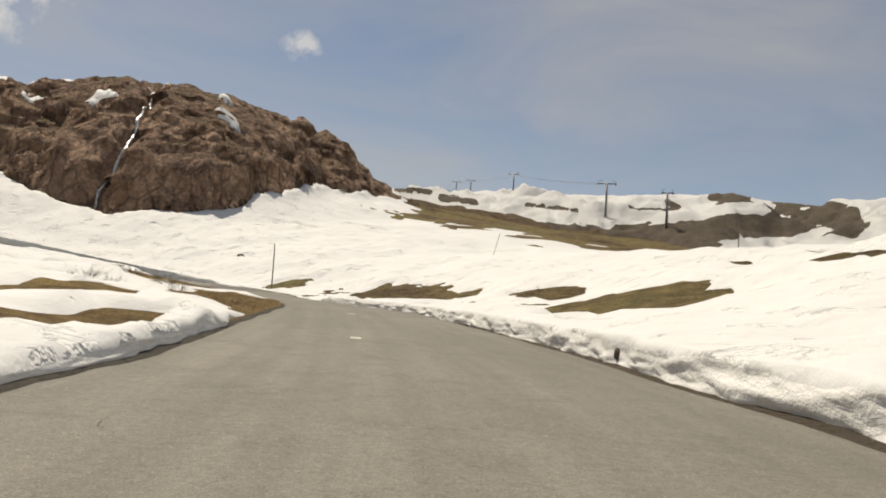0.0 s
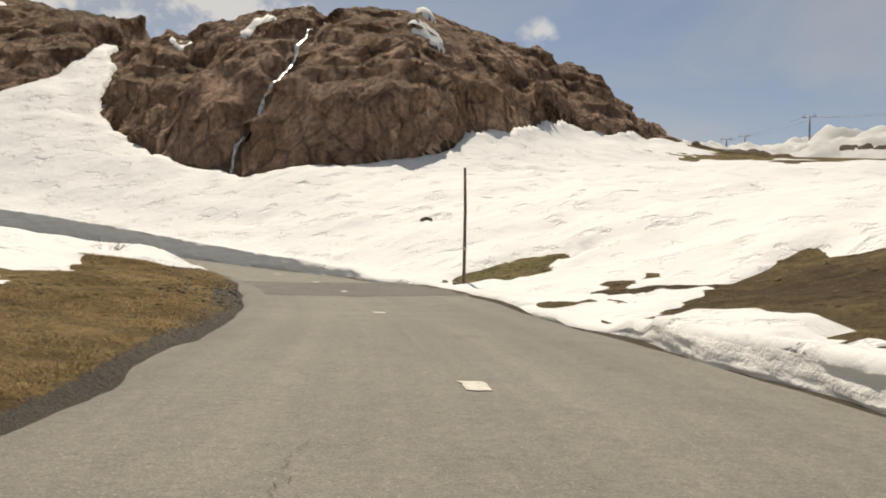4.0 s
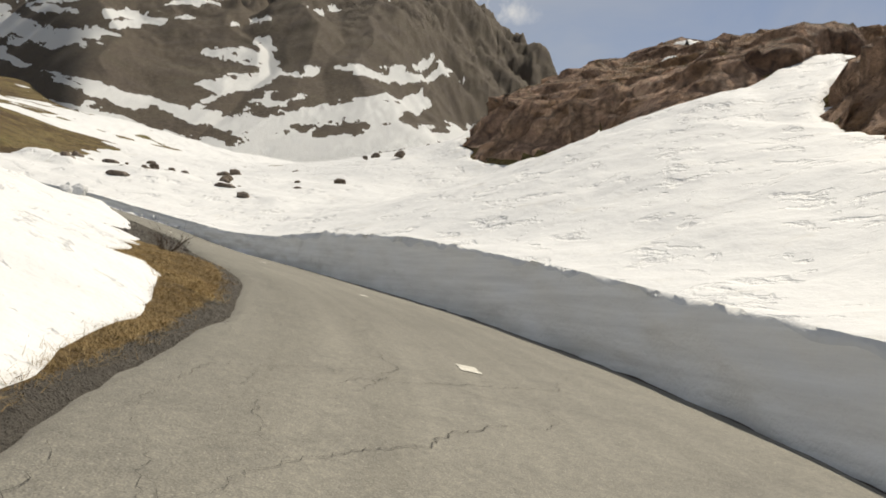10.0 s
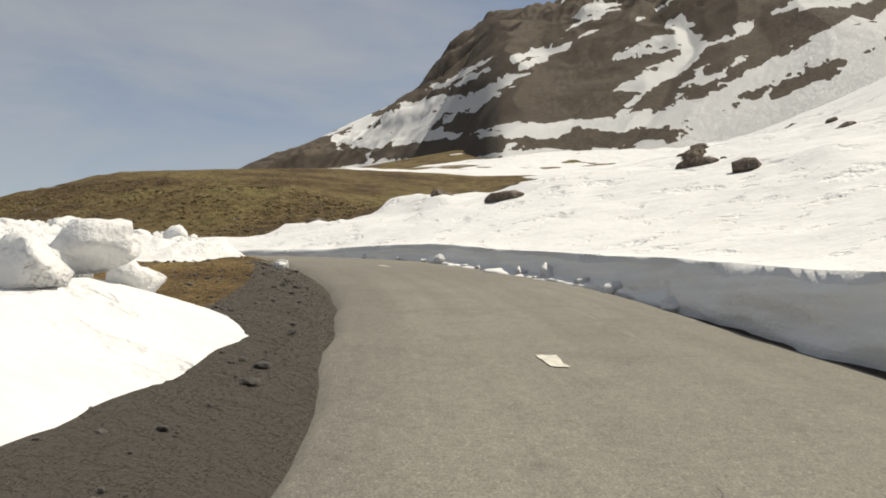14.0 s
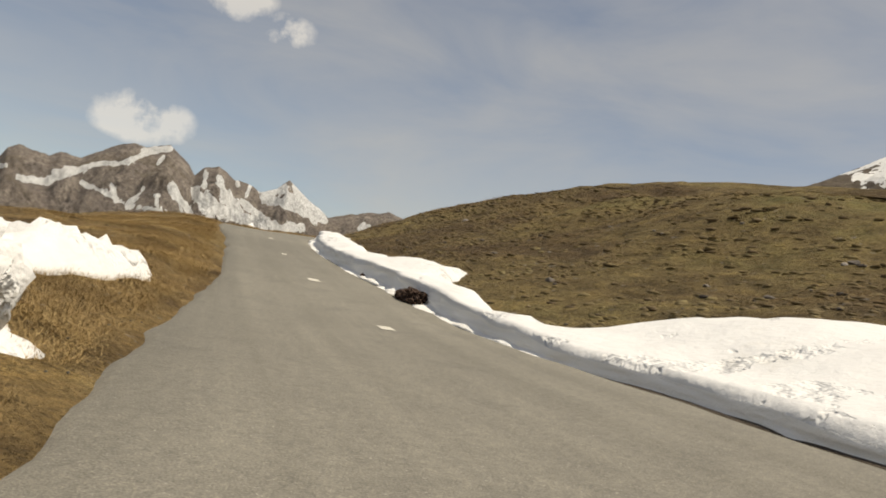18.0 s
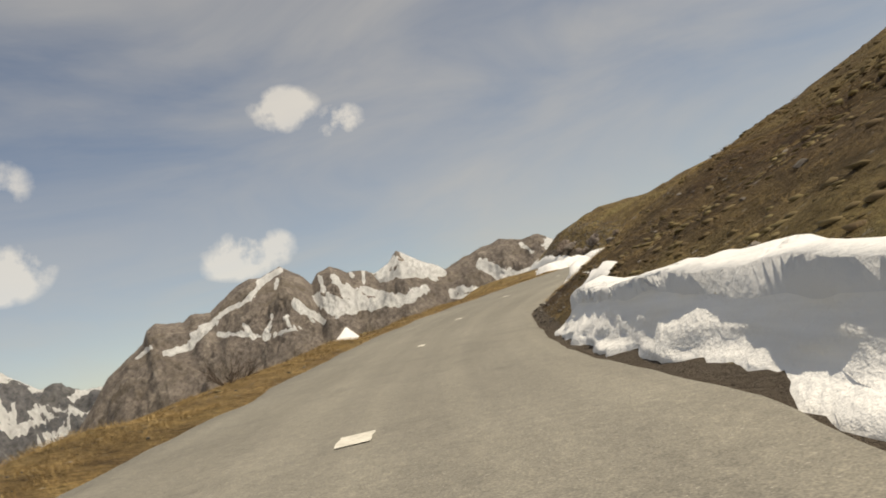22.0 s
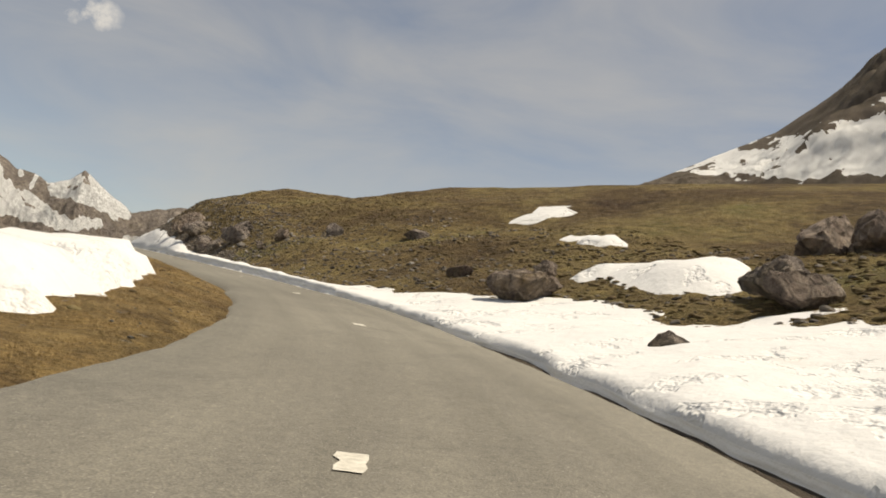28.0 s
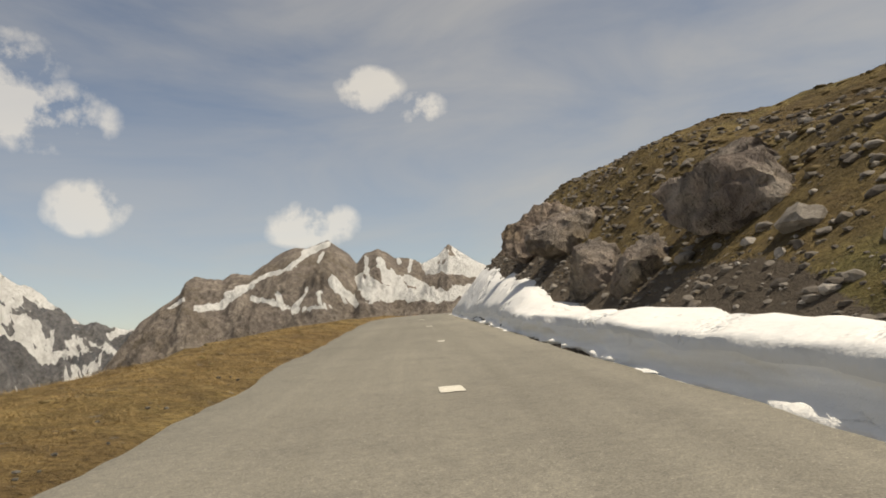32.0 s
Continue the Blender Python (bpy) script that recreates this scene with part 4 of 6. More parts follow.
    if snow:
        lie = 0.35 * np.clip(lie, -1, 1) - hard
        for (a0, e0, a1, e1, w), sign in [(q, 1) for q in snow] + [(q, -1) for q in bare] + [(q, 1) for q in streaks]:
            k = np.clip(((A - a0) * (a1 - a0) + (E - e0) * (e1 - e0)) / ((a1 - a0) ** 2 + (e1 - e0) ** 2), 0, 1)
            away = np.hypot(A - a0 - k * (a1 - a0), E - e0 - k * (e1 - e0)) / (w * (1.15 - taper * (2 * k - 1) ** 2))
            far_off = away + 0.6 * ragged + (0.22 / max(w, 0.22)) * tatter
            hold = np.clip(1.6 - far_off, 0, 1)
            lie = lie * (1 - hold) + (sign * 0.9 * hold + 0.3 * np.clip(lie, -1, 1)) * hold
    ob = sheet(name, P, material)
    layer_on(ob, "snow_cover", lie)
    return tagged(ob, label, "mountain", kind="structure")


# distance haze is mixed into both base colours, grey here and bluish below
FAR_ROCK = mat_rock("hazed_far_rock", (1.25, 1.28, 1.32), 0.05, 0.24, (0.33, 0.325, 0.31), ("snow_cover", OLD_SNOW, 0.012, 1.1))
VALLEY_ROCK = mat_rock("hazed_valley_rock", (1.0, 1.1, 1.25), 0.03, 0.3, (0.20, 0.25, 0.30), ("snow_cover", OLD_SNOW, 0.008, 1.1))
HIGH_TURF = mat_turf("high_turf", 0.85, ("snow_cover", OLD_SNOW, 0.06, 1.1))
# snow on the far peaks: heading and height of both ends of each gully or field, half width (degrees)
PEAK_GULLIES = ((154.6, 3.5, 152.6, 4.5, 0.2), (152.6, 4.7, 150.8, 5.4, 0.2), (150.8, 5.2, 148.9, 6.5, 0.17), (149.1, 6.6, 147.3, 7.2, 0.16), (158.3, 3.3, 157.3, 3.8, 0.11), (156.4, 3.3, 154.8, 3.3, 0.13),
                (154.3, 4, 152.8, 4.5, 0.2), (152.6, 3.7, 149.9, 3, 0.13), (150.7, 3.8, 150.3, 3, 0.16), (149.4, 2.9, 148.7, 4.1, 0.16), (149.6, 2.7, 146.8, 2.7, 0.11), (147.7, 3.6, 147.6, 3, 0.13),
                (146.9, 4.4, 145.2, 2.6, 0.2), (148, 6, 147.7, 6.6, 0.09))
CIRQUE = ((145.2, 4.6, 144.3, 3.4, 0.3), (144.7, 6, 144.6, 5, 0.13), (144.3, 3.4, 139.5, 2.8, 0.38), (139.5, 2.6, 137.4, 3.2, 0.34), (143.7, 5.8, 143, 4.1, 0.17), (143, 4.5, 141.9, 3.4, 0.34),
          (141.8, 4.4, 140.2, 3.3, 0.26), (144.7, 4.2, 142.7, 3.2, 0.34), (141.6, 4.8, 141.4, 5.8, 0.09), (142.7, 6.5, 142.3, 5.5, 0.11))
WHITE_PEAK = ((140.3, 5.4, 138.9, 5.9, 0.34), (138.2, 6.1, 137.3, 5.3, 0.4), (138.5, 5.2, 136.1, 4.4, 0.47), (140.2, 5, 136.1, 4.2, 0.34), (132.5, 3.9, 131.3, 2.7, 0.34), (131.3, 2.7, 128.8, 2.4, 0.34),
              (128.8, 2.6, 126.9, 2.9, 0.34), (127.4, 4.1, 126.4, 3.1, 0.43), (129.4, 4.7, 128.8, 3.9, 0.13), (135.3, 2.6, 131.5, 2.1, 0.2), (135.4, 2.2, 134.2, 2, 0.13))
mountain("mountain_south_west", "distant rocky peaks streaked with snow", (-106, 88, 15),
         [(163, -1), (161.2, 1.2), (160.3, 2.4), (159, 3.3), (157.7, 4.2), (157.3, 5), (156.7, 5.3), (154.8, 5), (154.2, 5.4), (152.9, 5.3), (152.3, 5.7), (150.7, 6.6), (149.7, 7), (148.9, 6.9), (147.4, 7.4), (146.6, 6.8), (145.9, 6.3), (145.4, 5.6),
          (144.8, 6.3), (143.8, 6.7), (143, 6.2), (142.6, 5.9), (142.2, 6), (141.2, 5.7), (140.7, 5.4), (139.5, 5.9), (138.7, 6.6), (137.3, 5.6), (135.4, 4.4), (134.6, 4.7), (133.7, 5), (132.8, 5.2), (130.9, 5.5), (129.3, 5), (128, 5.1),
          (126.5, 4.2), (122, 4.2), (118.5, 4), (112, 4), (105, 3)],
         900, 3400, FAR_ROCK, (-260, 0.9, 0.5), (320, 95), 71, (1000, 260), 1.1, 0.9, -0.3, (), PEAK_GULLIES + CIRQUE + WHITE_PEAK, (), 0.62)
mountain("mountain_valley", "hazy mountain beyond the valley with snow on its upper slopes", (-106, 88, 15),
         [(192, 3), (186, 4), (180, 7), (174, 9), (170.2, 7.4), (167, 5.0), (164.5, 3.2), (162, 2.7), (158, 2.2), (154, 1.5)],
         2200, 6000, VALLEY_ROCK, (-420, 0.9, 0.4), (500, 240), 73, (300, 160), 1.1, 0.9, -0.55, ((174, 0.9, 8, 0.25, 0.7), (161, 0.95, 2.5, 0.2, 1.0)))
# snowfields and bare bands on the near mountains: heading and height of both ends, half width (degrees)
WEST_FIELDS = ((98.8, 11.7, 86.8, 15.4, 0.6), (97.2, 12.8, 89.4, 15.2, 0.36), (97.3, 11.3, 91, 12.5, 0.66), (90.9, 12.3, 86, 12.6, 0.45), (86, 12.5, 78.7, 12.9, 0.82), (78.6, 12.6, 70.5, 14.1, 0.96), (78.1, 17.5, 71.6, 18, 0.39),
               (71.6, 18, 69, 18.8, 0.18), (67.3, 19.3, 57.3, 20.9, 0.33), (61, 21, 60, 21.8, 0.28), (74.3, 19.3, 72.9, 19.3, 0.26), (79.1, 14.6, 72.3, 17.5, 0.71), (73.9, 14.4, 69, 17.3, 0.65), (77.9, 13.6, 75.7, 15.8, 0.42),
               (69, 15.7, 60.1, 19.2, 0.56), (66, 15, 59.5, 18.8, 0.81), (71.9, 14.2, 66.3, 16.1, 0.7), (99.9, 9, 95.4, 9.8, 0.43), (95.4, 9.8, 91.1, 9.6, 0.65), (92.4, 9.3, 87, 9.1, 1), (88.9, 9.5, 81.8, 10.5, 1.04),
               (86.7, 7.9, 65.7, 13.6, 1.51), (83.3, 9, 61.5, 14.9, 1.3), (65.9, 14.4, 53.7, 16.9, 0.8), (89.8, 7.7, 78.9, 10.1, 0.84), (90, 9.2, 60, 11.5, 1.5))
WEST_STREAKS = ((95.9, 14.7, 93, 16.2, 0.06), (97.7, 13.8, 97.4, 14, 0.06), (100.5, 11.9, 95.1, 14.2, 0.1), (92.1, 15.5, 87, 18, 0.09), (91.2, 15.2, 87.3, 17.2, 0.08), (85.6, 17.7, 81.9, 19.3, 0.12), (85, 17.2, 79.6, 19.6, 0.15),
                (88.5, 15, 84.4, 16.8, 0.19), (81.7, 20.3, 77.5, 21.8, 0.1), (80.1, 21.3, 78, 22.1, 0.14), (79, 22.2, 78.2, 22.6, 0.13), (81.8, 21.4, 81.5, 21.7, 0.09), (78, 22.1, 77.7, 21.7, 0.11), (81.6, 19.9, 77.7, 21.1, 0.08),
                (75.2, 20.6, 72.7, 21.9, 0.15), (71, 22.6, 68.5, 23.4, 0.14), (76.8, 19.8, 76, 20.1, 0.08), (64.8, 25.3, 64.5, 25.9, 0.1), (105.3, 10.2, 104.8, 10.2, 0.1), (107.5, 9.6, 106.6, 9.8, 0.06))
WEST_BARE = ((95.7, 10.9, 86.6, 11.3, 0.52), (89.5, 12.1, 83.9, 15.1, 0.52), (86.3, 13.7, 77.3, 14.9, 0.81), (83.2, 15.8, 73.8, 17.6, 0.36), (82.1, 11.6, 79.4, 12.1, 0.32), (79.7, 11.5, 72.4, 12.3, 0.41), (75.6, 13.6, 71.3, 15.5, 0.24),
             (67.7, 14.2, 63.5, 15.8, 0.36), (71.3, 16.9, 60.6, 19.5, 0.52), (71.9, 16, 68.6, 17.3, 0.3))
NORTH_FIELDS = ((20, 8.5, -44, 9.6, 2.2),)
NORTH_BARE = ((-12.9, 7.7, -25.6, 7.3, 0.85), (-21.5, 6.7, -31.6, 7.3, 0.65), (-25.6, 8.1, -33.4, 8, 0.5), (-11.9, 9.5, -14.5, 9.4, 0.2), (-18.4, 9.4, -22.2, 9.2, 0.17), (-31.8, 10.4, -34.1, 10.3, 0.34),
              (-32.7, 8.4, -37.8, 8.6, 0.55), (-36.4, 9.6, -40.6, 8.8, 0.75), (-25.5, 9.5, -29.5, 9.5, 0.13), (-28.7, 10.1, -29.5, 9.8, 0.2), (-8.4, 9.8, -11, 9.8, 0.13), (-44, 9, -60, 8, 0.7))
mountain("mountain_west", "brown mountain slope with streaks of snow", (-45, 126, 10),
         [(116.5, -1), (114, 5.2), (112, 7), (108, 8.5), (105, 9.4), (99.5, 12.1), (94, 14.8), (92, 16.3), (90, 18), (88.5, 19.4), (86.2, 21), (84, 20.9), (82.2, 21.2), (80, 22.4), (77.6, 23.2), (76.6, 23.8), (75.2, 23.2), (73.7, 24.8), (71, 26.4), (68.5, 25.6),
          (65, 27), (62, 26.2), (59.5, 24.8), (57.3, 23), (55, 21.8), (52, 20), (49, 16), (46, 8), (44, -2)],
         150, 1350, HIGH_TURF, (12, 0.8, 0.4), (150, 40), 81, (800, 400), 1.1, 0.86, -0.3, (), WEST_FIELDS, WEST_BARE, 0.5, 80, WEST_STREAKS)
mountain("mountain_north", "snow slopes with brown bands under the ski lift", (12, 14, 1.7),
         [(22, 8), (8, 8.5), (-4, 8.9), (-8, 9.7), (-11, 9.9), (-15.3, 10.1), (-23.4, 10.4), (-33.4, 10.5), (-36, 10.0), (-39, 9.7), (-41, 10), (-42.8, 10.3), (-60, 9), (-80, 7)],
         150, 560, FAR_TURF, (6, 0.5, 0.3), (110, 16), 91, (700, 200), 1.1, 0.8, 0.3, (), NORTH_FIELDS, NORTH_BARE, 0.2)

# plain ground to the horizon, low in the valleys
base = new("valley_floor", bpy.data.meshes.new("valley_floor"))
base.data.from_pydata([(-9000, -9000, -380), (9000, -9000, -380), (9000, 9000, -380), (-9000, 9000, -380)], [], [(0, 1, 2, 3)])
base.data.materials.append(TURF)
tagged(base, "dark valley floor far below", "ground", kind="structure")


# ---- helpers for things ----
def at(s, d):
    """World place of a point beside the road: x, y, ground height, snow height."""
    s, d = np.atleast_1d(np.asarray(s, float)), np.atleast_1d(np.asarray(d, float))
    x = np.interp(s, LS, LINE[:, 0]) + np.interp(s, LS, RIGHT[:, 0]) * d
    y = np.interp(s, LS, LINE[:, 1]) + np.interp(s, LS, RIGHT[:, 1]) * d
    zr = np.interp(s, LS, LINE[:, 2])
    lean = cross_fall(s, d)
    g = ground(x, y, s, d, zr)[0] + lean
    return x, y, g, g + np.maximum(depth(x, y, s, d, zr), 0)


def on_ground(x, y):
    x, y = np.atleast_1d(np.asarray(x, float)), np.atleast_1d(np.asarray(y, float))
    g = ground(x, y)[0]
    return g, g + np.maximum(depth(x, y), 0)


def stuff(name, V, F, material, label, category, flat=True, kind="stuff"):
    """One mesh from many small pieces (triangles)."""
    me = bpy.data.meshes.new(name)
    me.vertices.add(len(V))
    me.vertices.foreach_set("co", np.asarray(V, np.float32).ravel())
    me.loops.add(len(F) * 3)
    me.loops.foreach_set("vertex_index", np.asarray(F, np.int32).ravel())
    me.polygons.add(len(F))
    me.polygons.foreach_set("loop_start", np.arange(0, len(F) * 3, 3, dtype=np.int32))
    me.polygons.foreach_set("use_smooth", np.full(len(F), not flat))
    me.materials.append(material)
    me.update()
    me.validate()
    return tagged(new(name, me), label, category, kind=kind)


def rock_shape(seed, sub=2, flat=0.65, cuts=7):
    """A broken stone of about unit size: a ball cut by planes, then roughened."""
    rng = np.random.default_rng(seed)
    bm = bmesh.new()
    bmesh.ops.create_icosphere(bm, subdivisions=sub, radius=1.0)
    V = np.array([v.co[:] for v in bm.verts])
    F = [[v.index for v in f.verts] for f in bm.faces]
    bm.free()
    for _ in range(cuts):
        n = rng.normal(size=3)
        n /= np.linalg.norm(n)
        h = rng.uniform(0.45, 0.8)
        over = V @ n - h
        V = V - np.where(over > 0, over, 0)[:, None] * n * 0.92
    V *= np.array([rng.uniform(0.9, 1.3), rng.uniform(0.7, 1.0), flat * rng.uniform(0.8, 1.2)])
    if sub > 2:
        k = rng.normal(size=3)
        k /= np.linalg.norm(k)
        layer = (V @ k) * 4.5 + 0.6 * fbm(V[:, 0] * 2 + seed, V[:, 1] * 2 + V[:, 2], 1.0, 2, 0.5, seed)
        V = V * (1 + 0.07 * (layer - np.floor(layer)) + 0.10 * fbm(V[:, 0] * 3 + V[:, 2] * 2.1 + seed, V[:, 1] * 3 - V[:, 2] * 1.7, 1.0, 4, 0.6, seed + 3))[:, None]
        return V, F
    V += 0.035 * rng.normal(size=V.shape)
    return V, F


BOULDER_ROCK = mat_rock("boulder_rock", (1.6, 1.68, 1.75), 5.0)
SLAB_ROCK = mat_rock("slab_rock", (1.9, 2.12, 2.35), 1.6)


def mat_stone():
    m = Mat("stone", 0.9, 0.25)
    geo = m.nt.nodes.new("ShaderNodeNewGeometry")
    c = m.ramp(geo.outputs["Random Per Island"], (0.0, (0.055, 0.047, 0.04)), (0.5, (0.125, 0.11, 0.094)), (0.85, (0.17, 0.152, 0.132)), (1.0, (0.29, 0.27, 0.245)))
    c = m.mix(0.8, c, m.ramp(m.noise(14.0, 5, 0.7), (0.3, (0.3, 0.3, 0.3)), (0.5, (0.5, 0.5, 0.5)), (0.7, (0.7, 0.69, 0.67))), "OVERLAY")
    m.color(c)
    m.bump(m.noise(10.0, 4, 0.6), 0.5, 0.04)
    return m.m


STONE = mat_stone()


def boulder(name, seed, s, d, size, material, label, sink=0.25, turn=None, flat=0.7, tall=1.0, sub=3):
    V, F = rock_shape(seed, sub + (1 if size > 1.1 and sub == 3 else 0), flat, 9)
    rng = np.random.default_rng(seed)
    V = V + 0.02 * rng.normal(size=V.shape)
    x, y, g, z = at(s, d)
    ob = mesh(name, V * np.array([1, 1, tall]), F, material)
    ob.matrix_world = pose(x[0], y[0], g[0] + size * flat * tall * (0.75 - sink), 0, 0, rng.uniform(0, 360) if turn is None else turn) @ Matrix.Diagonal((size, size, size, 1))
    return tagged(ob, label, "rock", "boulders by the road")


# ---- painted marks and worn paving ----
def patch_mesh(name, s0, s1, d0, d1, lift, material, parent, seed, steps=(6, 4), wander=0.05):
    """A thin piece lying on the road between two distances along and across."""
    rng = np.random.default_rng(seed)
    u, v = np.linspace(0, 1, steps[0]), np.linspace(0, 1, steps[1])
    U, W = np.meshgrid(u, v, indexing="ij")
    ss, dd = s0 + (s1 - s0) * U, d0 + (d1 - d0) * W
    rim = (U == 0) | (U == 1) | (W == 0) | (W == 1)
    ss, dd = ss + rng.normal(size=U.shape) * wander * rim, dd + rng.normal(size=U.shape) * wander * rim
    x = np.interp(ss, LS, LINE[:, 0]) + np.interp(ss, LS, RIGHT[:, 0]) * dd
    y = np.interp(ss, LS, LINE[:, 1]) + np.interp(ss, LS, RIGHT[:, 1]) * dd
    w = np.where(dd < 0, -dd / np.interp(ss, LS, edge_l), dd / np.interp(ss, LS, edge_r))
    z = np.interp(ss, LS, LINE[:, 2]) + np.interp(w, np.abs(cross[4:]), 0.03 - 0.03 * cross[4:] ** 2) + cross_fall(ss, dd) + lift
    ob = sheet(name, np.stack([x, y, z], -1), material)
    ob.parent = parent
    return ob


MARKS = ((17.8, -0.45), (33.2, 0), (48, 0), (61, 0.2), (73.8, -0.1), (81.8, 0.2), (88, 0.75), (94.6, 1.1), (103.9, 0.4), (115.7, 0.1), (125.3, -0.3), (136.2, 0.3), (147.2, -0.2), (155, -0.2), (161.8, -0.3), (176, 0.1),
         (186, 0.3), (195.6, 0.7), (205.5, 0.5), (213, 0.05), (222, 0), (232.7, 0.1), (244.4, 0), (257.5, 0), (266.7, 0.1), (276.8, 0.1), (287.5, 0.4), (301, 0), (313, 0), (325.4, -0.5), (338.5, 0.1), (350.2, 0.1),
         (362.7, 0.1), (374.8, -0.1), (387.4, -0.3), (398, 0), (410, 0), (422, 0))
for k, (s0, d0) in enumerate(MARKS):
    wide = 0.125 + 0.035 * math.sin(k * 2.1)
    patch_mesh("road_mark", s0 - 0.28, s0 + 0.28 + 0.08 * math.sin(k), d0 - wide, d0 + wide, 0.010, PAINT, road, k, (5, 4), 0.012)
patch_mesh("resurfaced_band", 79.5, 87.3, -2.72, 4.3, 0.006, FRESH, road, 500, (30, 14), 0.12)


def cracks():
    """Thin dark cracks that wander over the paving."""
    rng = np.random.default_rng(7)
    V, F = [], []
    for k in range(190):
        s0 = rng.choice([rng.uniform(0, 145), rng.uniform(0, 145), rng.uniform(145, 400)]) if k < 130 else rng.uniform(84, 142)
        hl, hr = float(half_left(s0)), float(half_right(s0))
        d0 = rng.choice([rng.uniform(-hl + 0.1, -0.6), rng.uniform(-hl + 0.1, -0.6), rng.uniform(-0.5, hr - 0.3)])
        head, n = rng.choice([0.0, 1.3, -1.3]) + rng.normal() * 0.5, int(rng.uniform(14, 60))
        if k >= 130:
            d0, head, n = -hl + 0.15 + 2.6 * rng.uniform(0, 1) ** 1.6, rng.choice([0.1, 0.1, 0.1, 1.3]) + rng.normal() * 0.25, int(rng.uniform(25, 110))
        ss, dd, w = [s0], [d0], rng.uniform(0.0015, 0.0035) if k < 130 else rng.uniform(0.002, 0.0055)
        for _ in range(n):
            head += rng.normal() * 0.10
            jag = head + rng.normal() * 0.55
            ss.append(ss[-1] + 0.08 * math.cos(jag))
            dd.append(np.clip(dd[-1] + 0.08 * math.sin(jag), -hl + 0.05, hr - 0.1))
        ss, dd = np.array(ss), np.array(dd)
        x = np.interp(ss, LS, LINE[:, 0]) + np.interp(ss, LS, RIGHT[:, 0]) * dd
        y = np.interp(ss, LS, LINE[:, 1]) + np.interp(ss, LS, RIGHT[:, 1]) * dd
        wd = np.where(dd < 0, -dd / np.interp(ss, LS, edge_l), dd / np.interp(ss, LS, edge_r))
        z = np.interp(ss, LS, LINE[:, 2]) + np.interp(wd, np.abs(cross[4:]), 0.03 - 0.03 * cross[4:] ** 2) + cross_fall(ss, dd) + 0.012
        tx, ty = np.gradient(x), np.gradient(y)
        L = np.hypot(tx, ty) + 1e-9
        half = w * np.sin(np.linspace(0.15, 3.0, n + 1)) * rng.uniform(0.5, 1.3, n + 1)
        a = np.stack([x - ty / L * half, y + tx / L * half, z], 1)
        b = np.stack([x + ty / L * half, y - tx / L * half, z], 1)
        o = len(V)
        V.extend(np.stack([a, b], 1).reshape(-1, 3))
        for i in range(n):
            p = o + 2 * i
            F += [(p, p + 1, p + 3), (p, p + 3, p + 2)]
    ob = stuff("road_cracks", V, F, mat_plain("crack", (0.02, 0.018, 0.015), (0.05, 0.045, 0.04), 20, 0.95), "dark cracks in the worn asphalt", "crack")


cracks()


